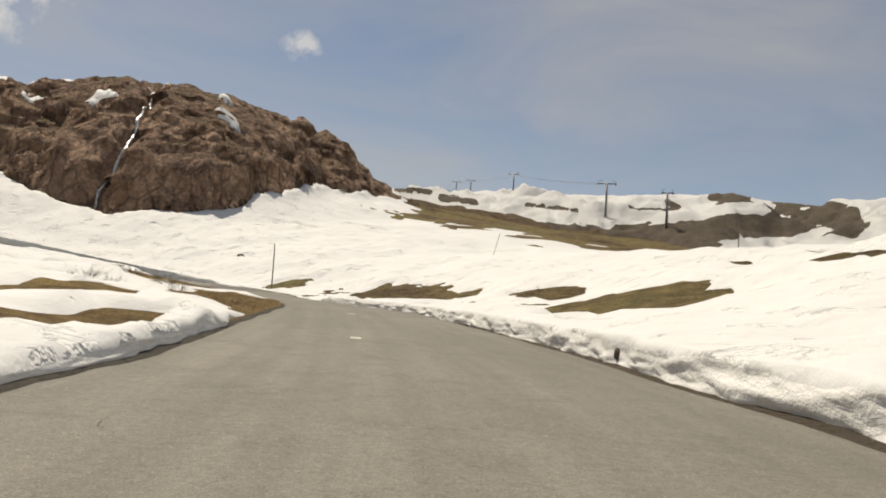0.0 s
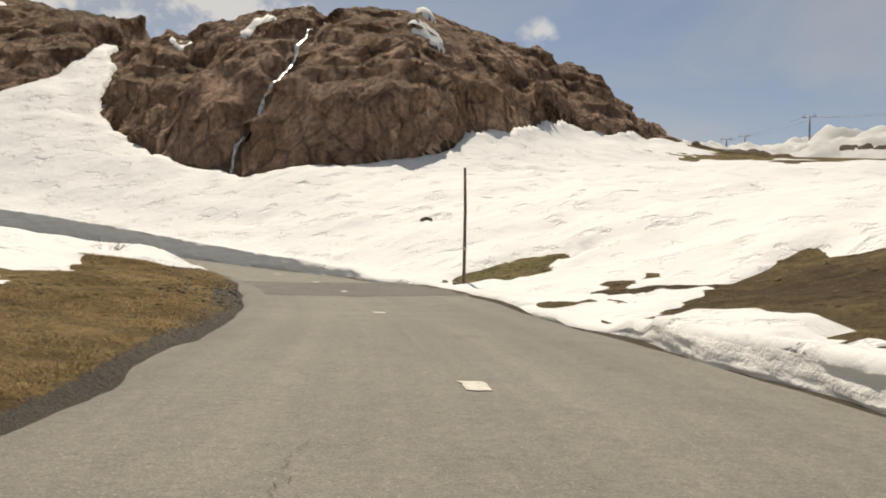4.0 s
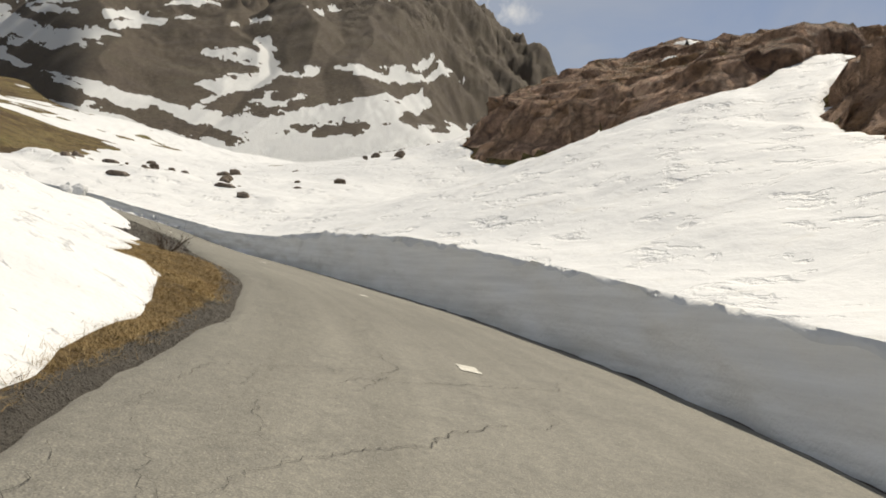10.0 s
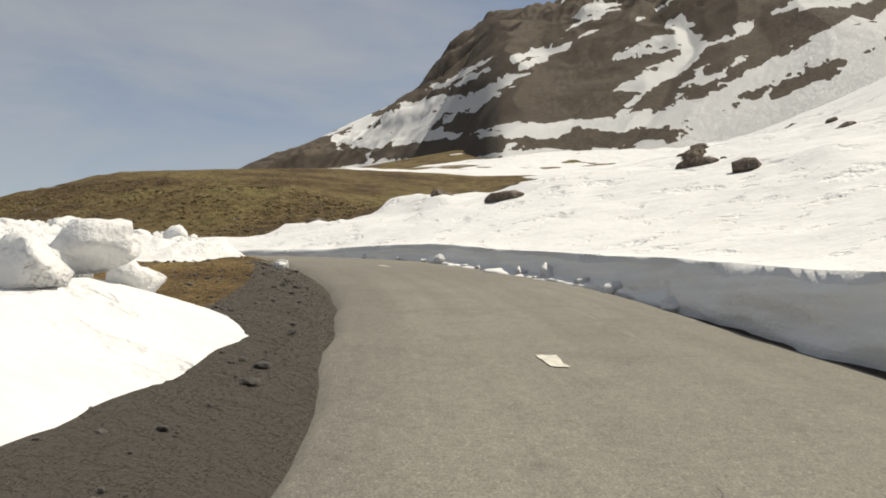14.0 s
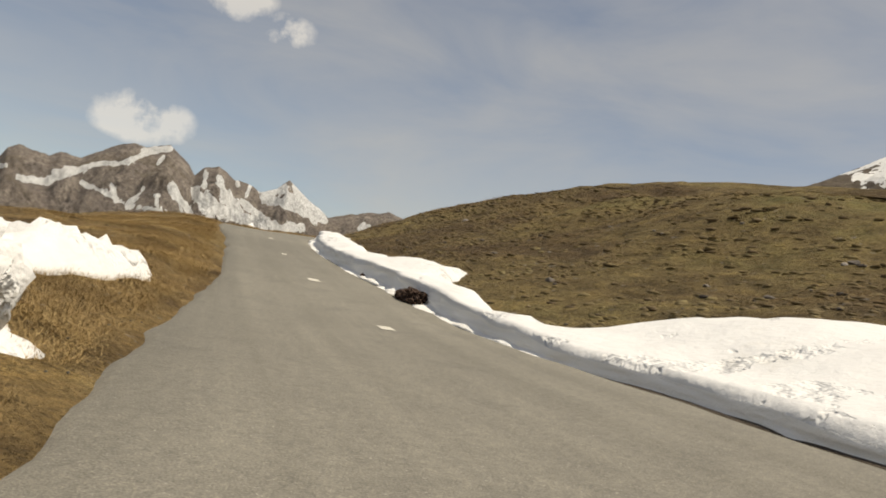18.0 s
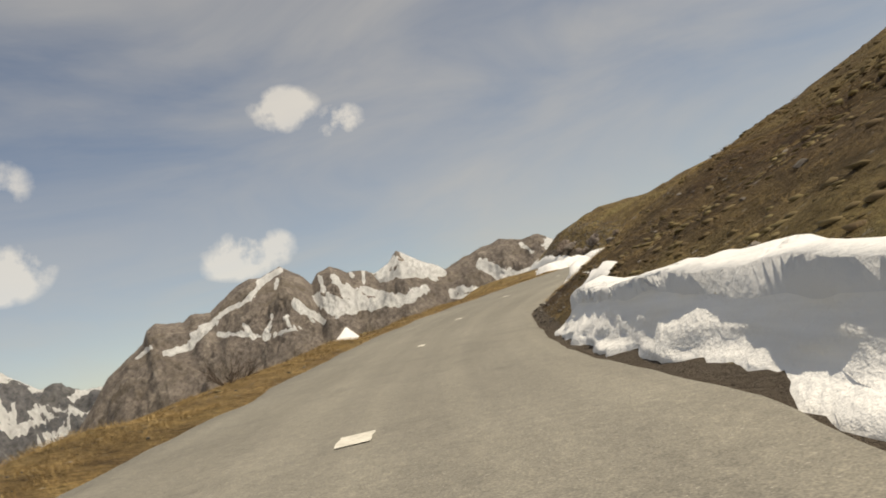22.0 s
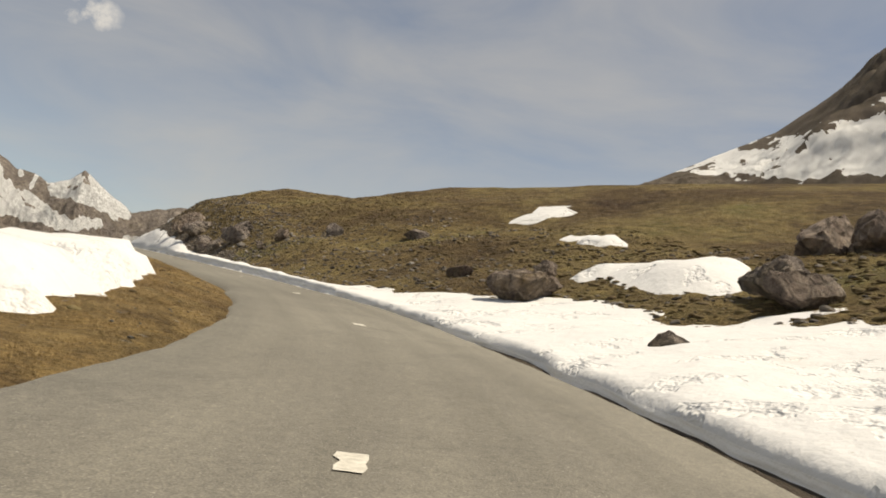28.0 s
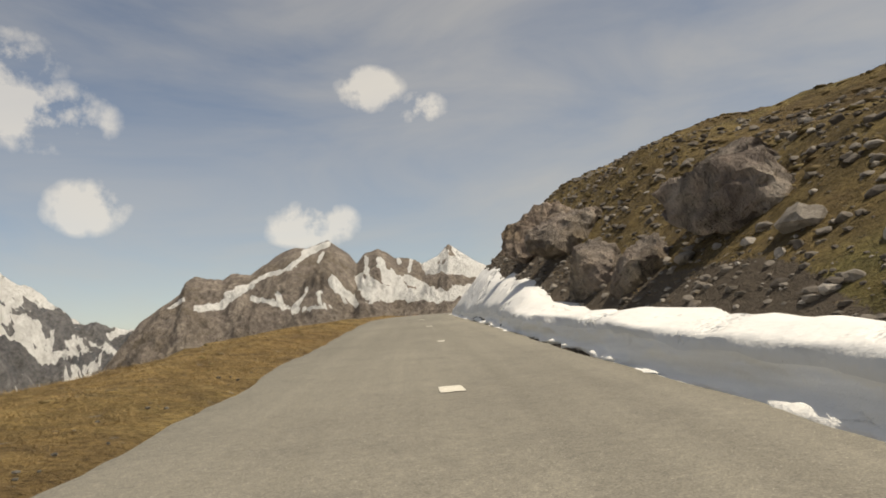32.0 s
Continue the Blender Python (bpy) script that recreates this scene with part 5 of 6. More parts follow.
# ---- rocks on the slopes ----
for k, (s0, d0, size, kind, words) in enumerate([
        (346, 20.5, 2.6, BOULDER_ROCK, "large grey rock outcrop on the turf slope"), (343.5, 21.5, 2.2, BOULDER_ROCK, "large grey rock outcrop on the turf slope"), (340, 13, 1.3, SLAB_ROCK, "broken grey outcrop in the turf"), (338.6, 12.4, 1.0, BOULDER_ROCK, "broken grey outcrop in the turf"), (347, 8.2, 1.4, BOULDER_ROCK, "grey rock rising out of the snow"),
        (335.2, 6.2, 0.6, SLAB_ROCK, "flat pale stone at the snow edge"), (352, 12, 0.8, BOULDER_ROCK, "grey boulder in the turf"), (356, 9.5, 0.7, BOULDER_ROCK, "grey boulder in the turf"),
        (376, 16, 0.9, SLAB_ROCK, "pale boulder on the grass slope"), (384, 12, 1.1, SLAB_ROCK, "pale boulder on the grass slope"), (394.5, 6.7, 1.45, SLAB_ROCK, "big fallen block of grey-brown rock"),
        (396.3, 7.6, 1.2, SLAB_ROCK, "fallen block of grey-brown rock"), (395.2, 5.7, 0.3, STONE, "white stone lying in the scree"), (391, 6.2, 0.42, STONE, "white stone lying in the scree"),
        (397.6, 4.8, 1.7, SLAB_ROCK, "smooth rock slab above the snow bank"), (401, 4.4, 1.8, SLAB_ROCK, "smooth rock slab above the snow bank"), (407, 5.2, 2.2, SLAB_ROCK, "dark rock face above the road"),
        (413, 5.2, 2.4, BOULDER_ROCK, "dark rock face above the road"), (305, 9.5, 2.2, SLAB_ROCK, "grey rock outcrop above the snow bank"), (308, 11.5, 2.6, BOULDER_ROCK, "grey rock outcrop above the snow bank"),
        (302, 8.5, 1.2, BOULDER_ROCK, "grey rock beside the outcrop"), (330, 16, 1.8, BOULDER_ROCK, "grey boulder on the turf slope"),
        (336, 22, 2.4, BOULDER_ROCK, "grey boulder on the turf slope"), (270, 7.5, 0.25, STONE, "pale stone in the bank"), (265, 6.2, 0.2, STONE, "pale stone in the bank"),
        (386, 8.3, 0.85, BOULDER_ROCK, "grey rock in the scree"), (385, 6.4, 0.5, BOULDER_ROCK, "grey rock in the scree"), (388, 7.0, 0.4, SLAB_ROCK, "pale stone in the scree"), (99.6, 15.0, 0.4, BOULDER_ROCK, "dark rock showing through the snow"),
        (100.6, 15.4, 0.5, BOULDER_ROCK, "dark rock showing through the snow"), (121, 9.5, 0.5, BOULDER_ROCK, "dark rock showing through the snow"), (20, 6.0, 0.35, BOULDER_ROCK, "dark stone at the foot of the snow bank"),
        (16, 5.2, 0.25, BOULDER_ROCK, "dark stone at the foot of the snow bank"), (84.4, 5.9, 0.25, STONE, "stone at the road edge"), (85.2, 5.7, 0.2, STONE, "stone at the road edge")]):
    boulder("boulder", 100 + k, s0, d0 + (0.6 if size > 1.5 else 0), size * (0.8 if size > 1.5 else 1), kind, words, sink=0.25 if size < 1.5 else 0.7, flat=0.72 if size < 2 else 0.9)


rng_b = np.random.default_rng(12)
for k in range(46):
    s0, d0 = rng_b.uniform(176, 204), rng_b.uniform(14, 62)
    boulder("boulder", 600 + k % 8, s0, d0, rng_b.uniform(0.35, 1.1), BOULDER_ROCK, "dark rock showing through the snow", 0.0, None, 0.6, 1.0, 2)


def scatter(seed, count, s_range, d_range, size, toward=0.0):
    """Random stones: places along and across, sizes."""
    rng = np.random.default_rng(seed)
    s, d = rng.uniform(*s_range, count), d_range[0] + (d_range[1] - d_range[0]) * rng.uniform(0, 1, count) ** (1 + toward)
    return s, d, size[0] * (size[1] / size[0]) ** (rng.uniform(0, 1, count) ** 2)


def stones(name, sets, material, label, on_snow=False, sub=1):
    small, large = [rock_shape(900 + k, 1, 0.55, 6) for k in range(6)], [rock_shape(920 + k, 2, 0.6, 10) for k in range(6)]
    V, F, o = [], [], 0
    for seed, (s, d, size) in enumerate(sets):
        rng = np.random.default_rng(50 + seed)
        x, y, g, top = at(s, d)
        bare = (top - g < 0.03) if not on_snow else np.full(len(x), True)
        bare &= np.abs(d) > np.where(d < 0, half_left(s), half_right(s)) + 0.02
        for i in np.nonzero(bare)[0]:
            Vs, Fs = (large if size[i] > 0.16 else small)[i % 6]
            a = rng.uniform(0, 6.28)
            c, w = math.cos(a), math.sin(a)
            W = Vs * size[i]
            W = np.stack([W[:, 0] * c - W[:, 1] * w + x[i], W[:, 0] * w + W[:, 1] * c + y[i], W[:, 2] + (top if on_snow else g)[i] + 0.06 * size[i]], 1)
            V.append(W)
            F.append(np.array(Fs) + o)
            o += len(W)
    return stuff(name, np.concatenate(V), np.concatenate(F), material, label, "stones")


stones("scree", [scatter(1, 8500, (382, 432), (3.2, 13), (0.02, 0.24), 0.4), scatter(2, 4200, (340, 384), (4, 22), (0.02, 0.22), 0.3), scatter(3, 1300, (256, 280), (3.0, 9), (0.015, 0.085), 0.5),
                 scatter(4, 1800, (298, 340), (6, 22), (0.02, 0.3)), scatter(5, 160, (205, 258), (5, 16), (0.03, 0.2)), scatter(6, 120, (184, 210), (9, 26), (0.05, 0.25))],
       STONE, "loose grey stones scattered over the slope")
stones("roadside_pebbles", [scatter(11, 1500, (140, 180), (-7, -2.9), (0.02, 0.09), 0.2), scatter(12, 500, (74, 92), (-6, -3.6), (0.02, 0.1)), scatter(13, 500, (180, 400), (-4.4, -3.4), (0.015, 0.06)),
                           scatter(14, 500, (200, 420), (2.5, 3.4), (0.015, 0.07))], GRAVEL, "loose gravel along the road edge")
EARTH = mat_plain("wet_earth", (0.035, 0.022, 0.016), (0.09, 0.055, 0.038), 5.0, 0.95)


def earth_mound(s0, d0, size):
    """Earth and turf that has slid down onto the foot of the bank."""
    bm = bmesh.new()
    bmesh.ops.create_icosphere(bm, subdivisions=5, radius=1.0)
    V = np.array([v.co[:] for v in bm.verts])
    F = [[v.index for v in f.verts] for f in bm.faces]
    bm.free()
    lumps = fbm(V[:, 0] * 2 + V[:, 2], V[:, 1] * 2 - V[:, 2], 0.5, 6, 0.7, 55)
    V = V * (1 + 0.28 * lumps + 0.10 * fbm(V[:, 0] * 9, V[:, 1] * 9 + V[:, 2] * 7, 1.0, 3, 0.7, 56))[:, None] * np.array([1.25, 0.6, 0.42])
    x, y, g, top = at(s0, d0)
    k = int(np.argmin(np.abs(LS - s0)))
    ob = mesh("earth_mound", V, F, EARTH)
    ob.matrix_world = pose(x[0], y[0], g[0] + 0.1, 0, 0, math.degrees(math.atan2(TAN[k, 1], TAN[k, 0]))) @ Matrix.Diagonal((size, size, size, 1))
    return tagged(ob, "dark mound of earth slumped against the snow bank", "earth", "earth on the snow bank")


earth_mound(211.7, 2.55, 0.62)
for k, (s0, d0, size) in enumerate([(212.8, 2.6, 0.14), (217.4, 2.3, 0.13)]):
    boulder("earth_clod", 300 + k, s0, d0, size, EARTH, "small dark clod of earth at the snow bank", 0.3, flat=0.6)



# ---- heaped and fallen snow on the outer edge ----
def snow_block(seed, s0, d0, size, label="block of fallen snow on the verge", lift=0.0, bare=False):
    V, F = rock_shape(seed, 3, 0.8, 10)
    V = V * (1 + 0.2 * fbm(V[:, 0] * 3 + seed, V[:, 1] * 3 + V[:, 2] * 2, 1.0, 4, 0.6, 71)[:, None])
    x, y, g, top = at(s0, d0)
    ob = mesh("snow_block", V, F, SNOW, None, False)
    ob.matrix_world = pose(x[0], y[0], (g if bare else top)[0] + 0.25 * size + lift, 12 * math.sin(seed), 10 * math.cos(seed * 2), seed * 40) @ Matrix.Diagonal((size, size, size, 1))
    return tagged(ob, label, "snow block", "snow blocks along the road")


def snow_pile():
    """The ridge of ploughed snow heaped along the outer side of the bend."""
    ss, dd = np.arange(174.5, 207.3, 0.14), np.arange(2.8, 11.5, 0.14)
    S2, D2b = np.meshgrid(ss, dd, indexing="ij")
    x, y, g, top = at(S2.ravel(), -D2b.ravel())
    inner = along(ss, (174, 4.8), (176, 3.9), (178, 3.3), (182, 3.8), (185, 5.0), (188, 5.4), (191, 5.0), (194, 4.3), (196, 4.3), (198.5, 4.1), (200, 4.8), (203, 5.0), (204.6, 4.4), (206.6, 3.8), (208, 3.7))[:, None]
    high = along(ss, (174.5, 0.0), (176, 0.3), (178, 0.2), (181, 0.25), (185, 0.22), (188, 0.25), (192, 0.5), (196, 0.55), (198.5, 0.5), (200.5, 0.25), (203, 0.3), (205, 0.42), (206.4, 0.35), (207.1, 0.0))[:, None]
    a = D2b - inner + 0.5 * fbm(S2, D2b, 2.5, 4, 0.6, 81)
    h = high * smooth(a, 0, 0.7) * (1 - 0.6 * smooth(a, 2.0, 5.5)) * (0.8 + 0.6 * ridged(S2, D2b, 1.6, 4, 83))
    lumps = 0.65 * np.clip(ridged(S2, D2b, 0.9, 4, 82) - 0.42, 0, 1) * smooth(a, 0, 0.5)
    z = g.reshape(S2.shape) + h + lumps * (high > 0.1) - 0.3 * (1 - smooth(a, -0.15, 0.1))
    P = np.stack([x.reshape(S2.shape), y.reshape(S2.shape), z], -1)
    ok = (a > -0.35)[:-1, :-1] | (a > -0.35)[1:, 1:]
    return tagged(sheet("snow_heap", P[:, ::-1], SNOW, ok[:, ::-1]), "heaped ploughed snow along the outer road edge", "snow heap", kind="structure")


snow_pile()
for k, (s0, d0, size, lift) in enumerate([(194.3, -4.3, 0.55, 0.1), (195.8, -4.9, 0.7, 0.25), (192.6, -5.3, 0.7, 0.3), (190.8, -5.8, 0.65, 0.1), (179, -4.3, 0.42, 0.15), (181, -4.8, 0.5, 0.2), (183.2, -5.5, 0.55, 0.1), (198.6, -5.7, 0.75, 0.3), (173.7, -3.2, 0.2, 0), (174.7, -3.0, 0.2, 0), (178.2, -4.0, 0.28, 0.1), (179.4, -4.6, 0.32, 0.25), (180.5, -4.0, 0.26, 0.15), (177.4, -4.6, 0.26, 0.1), (182, -4.6, 0.32, 0.25),
                                          (192, -5.9, 0.4, 0.5), (193.5, -5.5, 0.45, 0.6), (195, -5.2, 0.4, 0.6), (196.5, -5.3, 0.4, 0.6), (199, -5.3, 0.4, 0.5), (202.5, -5.7, 0.4, 0.3), (204.2, -5.9, 0.4, 0.35),
                                          (162.4, -5.4, 0.42, 0.1), (163.4, -5.0, 0.45, 0.2), (164.2, -5.6, 0.4, 0.2), (205.8, -6.1, 0.42, 0.3), (206.0, -4.2, 0.28, 0.0), (206.0, -4.8, 0.36, 0.1), (205.4, -5.3, 0.45, 0.25), (205, -7.2, 0.45, 0.3), (204.5, -8.4, 0.45, 0.3), (197.6, -4.5, 0.5, 0.3), (198.8, -4.5, 0.45, 0.3), (165.2, -5.2, 0.35, 0.1), (161.5, -6.2, 0.4, 0.1)]):
    snow_block(20 + k, s0, d0, size, lift=lift)
for k, (s0, d0, size) in enumerate([(166.5, 3.2, 0.2), (169, 3.35, 0.25), (170.5, 3.3, 0.22), (172.2, 3.3, 0.3), (173.6, 3.4, 0.22), (176, 3.5, 0.12), (178.5, 3.6, 0.24), (181.5, 3.5, 0.1), (184, 3.6, 0.16), (174.4, 3.5, 0.1), (179.6, 3.5, 0.14)]):
    snow_block(60 + k, s0, float(half_right(s0)) + 0.1 * math.sin(k), size, "lump of snow fallen from the cut bank", 0.0, True)

# ---- dry grass and bushes ----
def mat_grass(name, a, b, c):
    m = Mat(name, 0.9, 0.2)
    geo = m.nt.nodes.new("ShaderNodeNewGeometry")
    col = m.ramp(geo.outputs["Random Per Island"], (0.0, a), (0.5, b), (1.0, c))
    m.color(m.mix(m.step(m.noise(0.5, 4, 0.6), 0.4, 0.7), col, a))
    return m.m


STRAW = mat_grass("dry_grass", (0.20, 0.135, 0.060), (0.36, 0.25, 0.11), (0.48, 0.36, 0.175))


def tufts(name, sets, label):
    rng = np.random.default_rng(77)
    V, F = [], []
    o = 0
    for count, s_range, d_range, tall in sets:
        s, d = rng.uniform(*s_range, count), rng.uniform(*d_range, count)
        x, y, g, top = at(s, d)
        thick = fbm(x, y, 2.5, 3, 0.6, 91) + rng.normal(size=count) * 0.3
        side_l = np.abs(d) - np.where(d < 0, half_left(s), half_right(s))
        ok = (top - g < 0.02) & (thick > -0.25) & (side_l > 0.25)
        x, y, g = x[ok], y[ok], g[ok]
        n, blades = len(x), 16
        a = rng.uniform(0, 6.28, (n, blades))
        lean = rng.uniform(0.7, 3.0, (n, blades))
        h = tall * rng.uniform(0.4, 1.1, (n, blades)) * (0.7 + 0.3 * np.clip(thick[ok], -1, 1))[:, None]
        bx, by = x[:, None] + 0.10 * rng.normal(size=(n, blades)), y[:, None] + 0.10 * rng.normal(size=(n, blades))
        w = 0.002 + 0.006 * tall
        p0 = np.stack([bx - np.sin(a) * w, by + np.cos(a) * w, np.repeat(g[:, None], blades, 1) - 0.02], -1)
        p1 = np.stack([bx + np.sin(a) * w, by - np.cos(a) * w, np.repeat(g[:, None], blades, 1) - 0.02], -1)
        p2 = np.stack([bx + np.cos(a) * lean * h, by + np.sin(a) * lean * h, g[:, None] + h / (0.6 + lean * 0.6)], -1)
        tri = np.stack([p0, p1, p2], 2).reshape(-1, 3)
        V.append(tri)
        F.append(np.arange(len(tri)).reshape(-1, 3) + o)
        o += len(tri)
    return stuff(name, np.concatenate(V), np.concatenate(F), STRAW, label, "grass")


tufts("dry_grass", [(6000, (28, 60), (-10, -3.2), 0.14), (9000, (60, 98), (-9, -2.6), 0.15), (8000, (98, 136), (-7.5, -2.7), 0.14), (14000, (176, 200), (-8, -3.0), 0.16), (34000, (196, 245), (-8.5, -2.8), 0.17),
                    (8000, (205, 262), (10, 24), 0.13), (8000, (300, 350), (8, 24), 0.13), (8000, (245, 300), (-8, -3.6), 0.17), (9000, (320, 425), (-9, -3.6), 0.13), (6000, (200, 262), (4, 16), 0.12), (7000, (256, 282), (3.5, 14), 0.09), (7000, (335, 430), (4.5, 20), 0.11)],
      "ochre dry grass flattened after the snow melt")

TUSSOCK = mat_grass("tussock", (0.105, 0.075, 0.042), (0.15, 0.118, 0.056), (0.20, 0.16, 0.075))


def tussocks(sets):
    """Low uneven cushions of turf that roughen the slopes."""
    rng = np.random.default_rng(78)
    shapes = []
    for k in range(8):
        V, Fs = rock_shape(940 + k, 1, 0.5, 3)
        shapes.append((V * (1 + 0.22 * rng.normal(size=(len(V), 1))), np.array(Fs)))
    V, F, o = [], [], 0
    for count, s_range, d_range, big in sets:
        s, d = rng.uniform(*s_range, count), rng.uniform(*d_range, count)
        x, y, g, top = at(s, d)
        side = np.abs(d) - np.where(d < 0, half_left(s), half_right(s))
        ok = (top - g < 0.02) & (side > 0.9) & (fbm(x, y, 5, 3, 0.6, 93) + 0.5 * rng.normal(size=count) > -0.2)
        for i in np.nonzero(ok)[0]:
            Vs, Fs = shapes[i % 8]
            r = 0.8 * big * rng.uniform(0.35, 1.0) * (0.6 + 0.4 * min(1, abs(d[i]) / 12))
            a = rng.uniform(0, 6.28)
            c, w = math.cos(a), math.sin(a)
            V.append(np.stack([x[i] + r * (Vs[:, 0] * c - Vs[:, 1] * w), y[i] + r * (Vs[:, 0] * w + Vs[:, 1] * c), g[i] + r * Vs[:, 2] * 0.55 - 0.10 * r], 1))
            F.append(Fs + o)
            o += len(Vs)
    return stuff("turf_tussocks", np.concatenate(V), np.concatenate(F), TUSSOCK, "brown and ochre tussocks of alpine turf", "grass", False)


tussocks([(5000, (200, 262), (4.5, 24), 0.32), (1200, (256, 282), (5, 22), 0.28), (5500, (296, 360), (5, 24), 0.36), (3000, (360, 430), (7, 24), 0.34), (2500, (200, 425), (-14, -4.5), 0.25), (900, (28, 98), (-10, -4), 0.22), (800, (60, 100), (6, 24), 0.3)])

TWIG = mat_plain("twig", (0.05, 0.035, 0.025), (0.11, 0.08, 0.06), 8.0, 0.9)


def bush(seed, s0, d0, size):
    """A leafless bush: many forked thin twigs from one root."""
    rng = np.random.default_rng(seed)
    V, F = [], []

    def twig(p, v, r, left):
        q = p + v
        side = np.cross(v, rng.normal(size=3))
        side /= np.linalg.norm(side) + 1e-9
        up = np.cross(v, side)
        up /= np.linalg.norm(up) + 1e-9
        o = len(V)
        for c, rr in ((p, r), (q, r * 0.65)):
            for k in range(3):
                V.append(c + rr * (side * math.cos(2.094 * k) + up * math.sin(2.094 * k)))
        for k in range(3):
            a, b = o + k, o + (k + 1) % 3
            F.append((a, b, b + 3))
            F.append((a, b + 3, a + 3))
        if left > 0:
            for _ in range(2 if rng.random() < 0.75 else 3):
                twig(q, v * rng.uniform(0.55, 0.95) + rng.normal(size=3) * 0.22 * np.linalg.norm(v), r * 0.65, left - 1)
    for _ in range(30):
        a = rng.uniform(0, 6.28)
        twig(np.array([0.25 * math.cos(a), 0.25 * math.sin(a), -0.05]), np.array([0.28 * math.cos(a), 0.28 * math.sin(a), rng.uniform(0.15, 0.42)]), 0.016, 3)
    x, y, g, top = at(s0, d0)
    me = bpy.data.meshes.new("bush")
    me.from_pydata([tuple(v) for v in V], [], F)
    me.materials.append(TWIG)
    ob = new("bush", me)
    ob.matrix_world = pose(x[0], y[0], g[0], 0, 0, seed * 50) @ Matrix.Diagonal((size, size, size, 1))
    return tagged(ob, "leafless brown bush on the road verge", "bush", "bushes on the verge")


for k, (s0, d0, size) in enumerate([(118, -5.0, 0.9), (119.6, -5.6, 0.7), (117, -4.6, 0.5), (134, -5.2, 0.7), (93, -7.5, 1.0), (95, -8.0, 0.8), (191, -4.3, 1.0), (192.5, -4.7, 0.9), (189.5, -4.8, 0.7), (48, -10, 1.1), (52, -12, 1.0), (44, -9, 0.8), (257, -5.0, 0.8), (259, -5.4, 0.7), (40, -13, 1.0), (36, -11, 0.9)]):
    bush(400 + k, s0, d0, size * 0.62)


# ---- poles, ski lift, waterfall ----
def tube(name, points, radius, material, parent=None, sides=8, taper=1.0):
    """A round bar through the points."""
    P = np.array(points, float)
    V, F = [], []
    for i, p in enumerate(P):
        t = P[min(i + 1, len(P) - 1)] - P[max(i - 1, 0)]
        t /= np.linalg.norm(t)
        a = np.cross(t, (0.13, 0.27, 0.95) if abs(t[2]) < 0.9 else (1, 0, 0))
        a /= np.linalg.norm(a)
        b = np.cross(t, a)
        r = radius * (1 + (taper - 1) * i / (len(P) - 1))
        V += [p + r * (a * math.cos(6.2832 * k / sides) + b * math.sin(6.2832 * k / sides)) for k in range(sides)]
    n = len(P)
    for i in range(n - 1):
        for k in range(sides):
            q, w = i * sides + k, i * sides + (k + 1) % sides
            F.append((q, w, w + sides, q + sides))
    F.append(tuple(range(sides))[::-1])
    F.append(tuple((n - 1) * sides + k for k in range(sides)))
    return mesh(name, V, F, material, parent, False)


WOOD = mat_plain("weathered_wood", (0.09, 0.065, 0.045), (0.20, 0.155, 0.115), 6.0, 0.85)
BAND = mat_plain("faded_band", (0.35, 0.32, 0.28), (0.5, 0.46, 0.4), 9.0)
STEEL = mat_plain("galvanised_steel", (0.16, 0.16, 0.17), (0.26, 0.26, 0.27), 2.0, 0.5, 0.6)


def marker_pole(s0, d0, height, radius, lean, label):
    x, y, g, top = at(s0, d0)
    root = new("snow_pole")
    root.matrix_world = pose(x[0], y[0], g[0] - 0.2, lean[0], lean[1], 0)
    tube("shaft", [(0, 0, 0), (0.02, 0.01, height * 0.35), (0.03, -0.01, height * 0.7), (0, 0, height + 0.2)], radius, WOOD, root, 10, 0.8)
    tube("reflective_band", [(0.025, 0.005, height * 0.34), (0.028, 0.002, height * 0.37)], radius * 1.06, BAND, root, 10)
    return tagged(root, label, "pole", "snow poles")


marker_pole(84.2, 6.1, 5.1, 0.075, (0, -1.0), "tall weathered wooden snow pole at the road edge")
marker_pole(40, 22, 2.2, 0.03, (0, 0), "thin snow pole standing in the snow field")
marker_pole(84, 40, 3.4, 0.04, (0, 14), "leaning thin pole standing in the snow field")


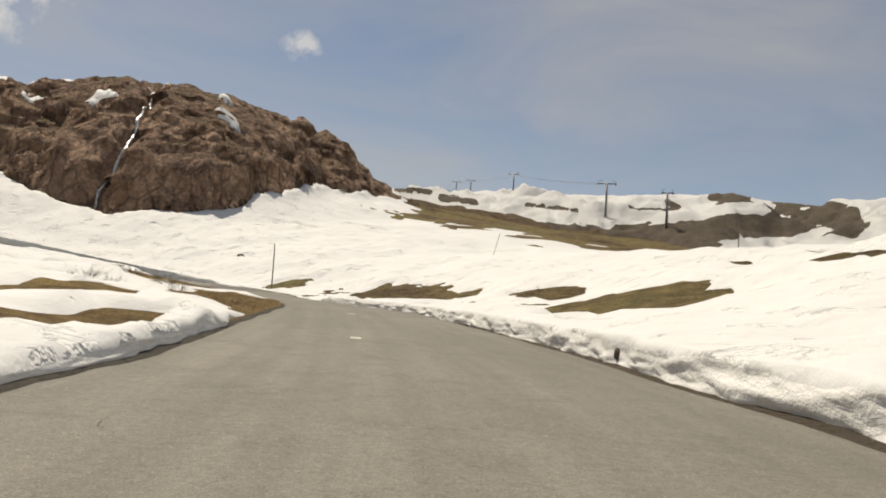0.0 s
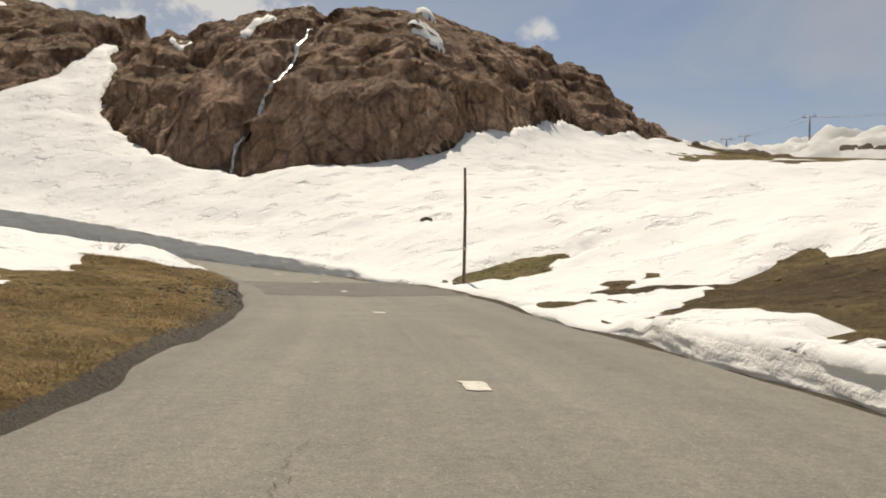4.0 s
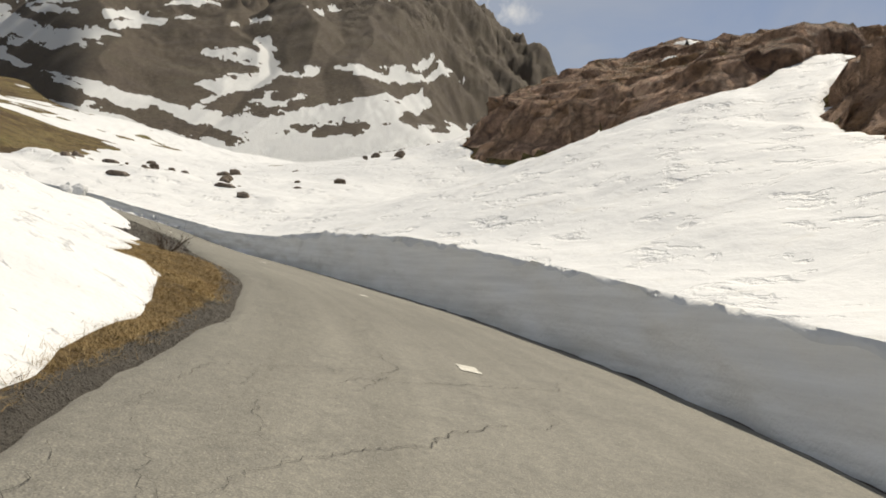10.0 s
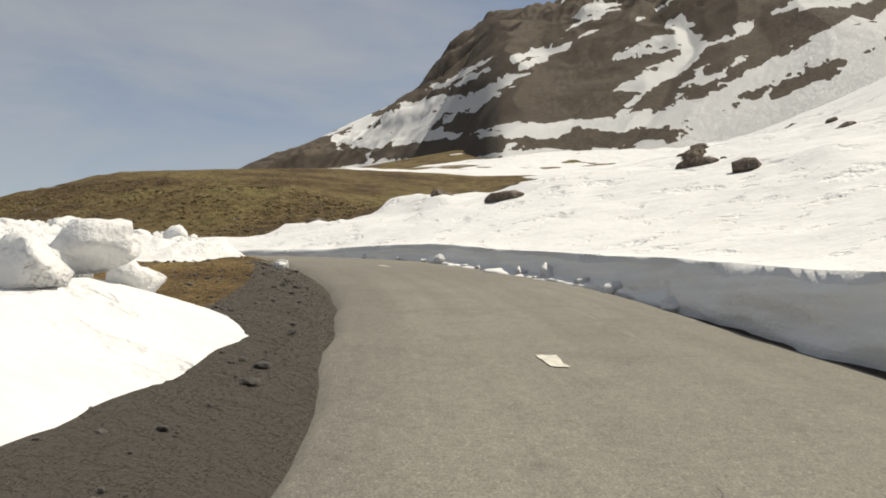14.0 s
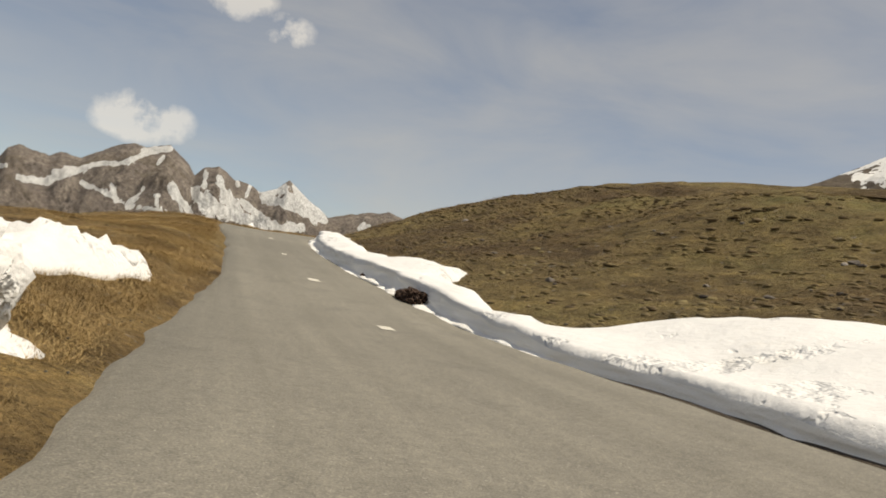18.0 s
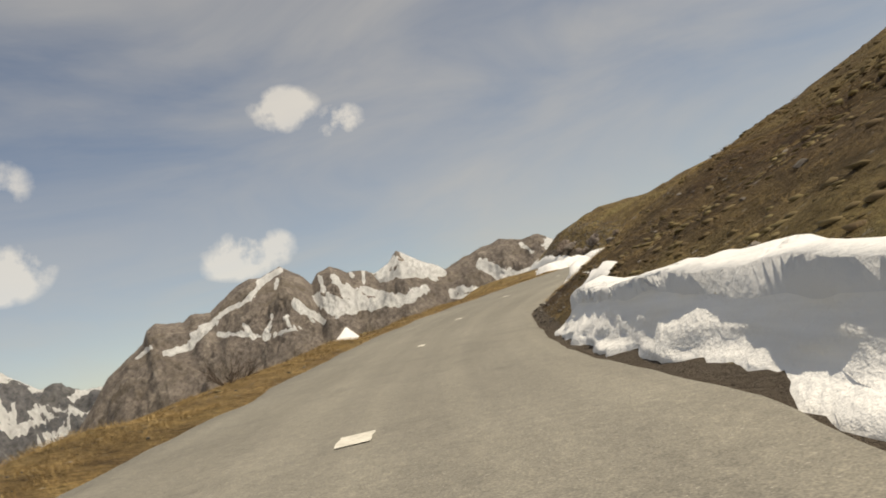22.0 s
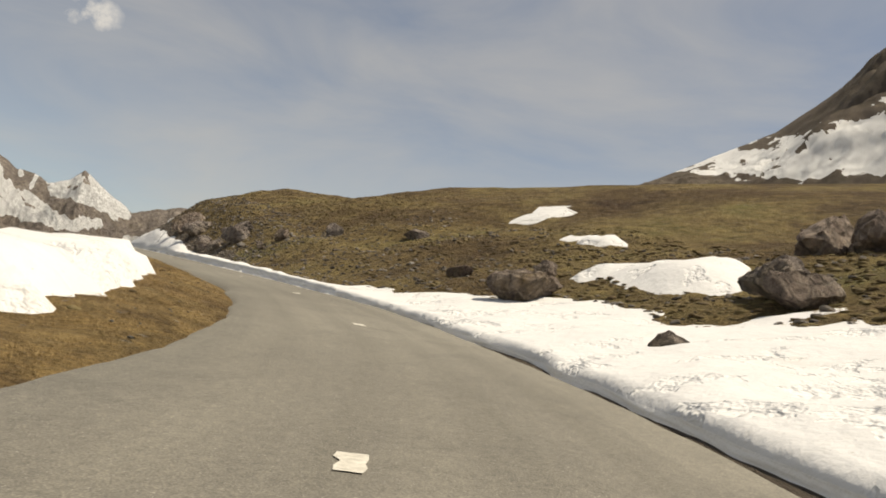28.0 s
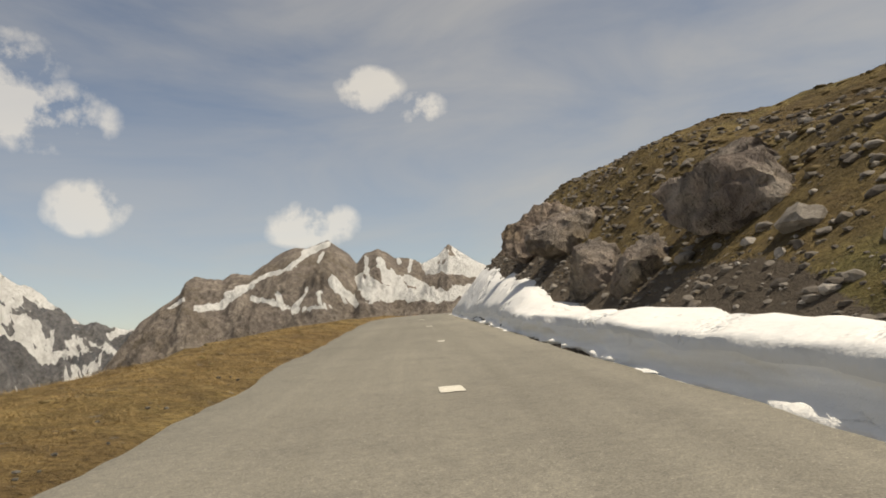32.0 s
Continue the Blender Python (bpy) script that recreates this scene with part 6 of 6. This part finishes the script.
def pylon(x, y, height, turn, label, wide=5.0):
    """A lift pylon: shaft, cross arm, wheel trains and ladder."""
    z = float(ray_ground(x, y))
    root = new("lift_pylon")
    root.matrix_world = pose(x, y, z - 1.0, 0, 0, turn)
    tube("shaft", [(0, 0, 0), (0, 0, height + 1)], 0.42, STEEL, root, 10, 0.7)
    tube("cross_arm", [(-wide / 2, 0, height + 0.9), (wide / 2, 0, height + 0.9)], 0.22, STEEL, root, 6)
    for side in (-1, 1):
        tube("wheel_train", [(side * wide / 2, -1.4, height + 0.7), (side * wide / 2, 1.4, height + 0.7)], 0.22, STEEL, root, 6)
        tube("lifting_frame", [(side * wide / 2, 0, height + 0.9), (side * wide / 2, 0, height + 2.0), (side * wide / 4, 0, height + 2.0)], 0.09, STEEL, root, 6)
    tube("ladder", [(0.55, 0, 0.5), (0.45, 0, height)], 0.07, STEEL, root, 6)
    return tagged(root, label, "ski lift pylon", "ski lift pylons"), Vector((x, y, z + height - 0.2))


def ray_ground(x, y):
    hit = scene.ray_cast(bpy.context.evaluated_depsgraph_get(), Vector((x, y, 900)), Vector((0, 0, -1)))
    return hit[1].z if hit[0] else 0


tops = []
bpy.context.view_layer.update()
for az, R0, h, w in [(-14.1, 550, 9.5, 6), (-13.0, 560, 9, 6), (-12.25, 570, 8, 6), (-17.35, 420, 14, 5), (-24.35, 300, 13, 7), (-28.75, 260, 12, 3.5)]:
    x, y = 11.7 - math.sin(radians(az)) * R0, 14 + math.cos(radians(az)) * R0
    tops.append(pylon(x, y, h, -20, "grey steel ski lift pylon on the snow slope", w)[1])
for a, b in ((3, 0), (0, 1), (1, 2), (4, 3)):
    for side in (-1, 1):
        off = Vector((2.4 * side, 0.6 * side, 0))
        p, q = tops[a] + off, tops[b] + off
        pts = [tuple(p.lerp(q, t) - Vector((0, 0, 5 * t * (1 - t)))) for t in np.linspace(0, 1, 9)]
        tagged(tube("lift_cable", pts, 0.06, STEEL, None, 4), "thin steel cable of the ski lift", "cable", "lift cables")


def waterfall():
    """Thin meltwater running down the gully of the cliff."""
    rng = np.random.default_rng(5)
    y = np.arange(134.0, 186, 0.3)
    x = fall_line(y) + 0.15 * fbm(y, y * 0, 1.2, 3, 0.6, 96)
    w = 0.24 * (0.35 + rng.uniform(0, 1, len(y))) * (1 + 0.8 * (y < 140))
    high = np.max([on_ground(x + a, y + b)[0] for a in (-0.45, 0, 0.45) for b in (-0.45, 0, 0.45)], 0)
    cols = []
    for k in (-1, -0.4, 0.4, 1):
        cols.append(np.stack([x + k * w, y, high + 0.10 + 0.06 * (1 - k * k)], 1))
    m = Mat("meltwater", 0.25, 0.5)
    m.color(m.ramp(m.noise(2.5, 5, 0.7, stretch=(2, 0.5, 0.5)), (0.38, (0.10, 0.10, 0.10)), (0.62, (0.62, 0.64, 0.66))))
    return tagged(sheet("waterfall", np.stack(cols, 1), m.m), "thin white waterfall running down the dark cliff", "waterfall", kind="structure")


waterfall()
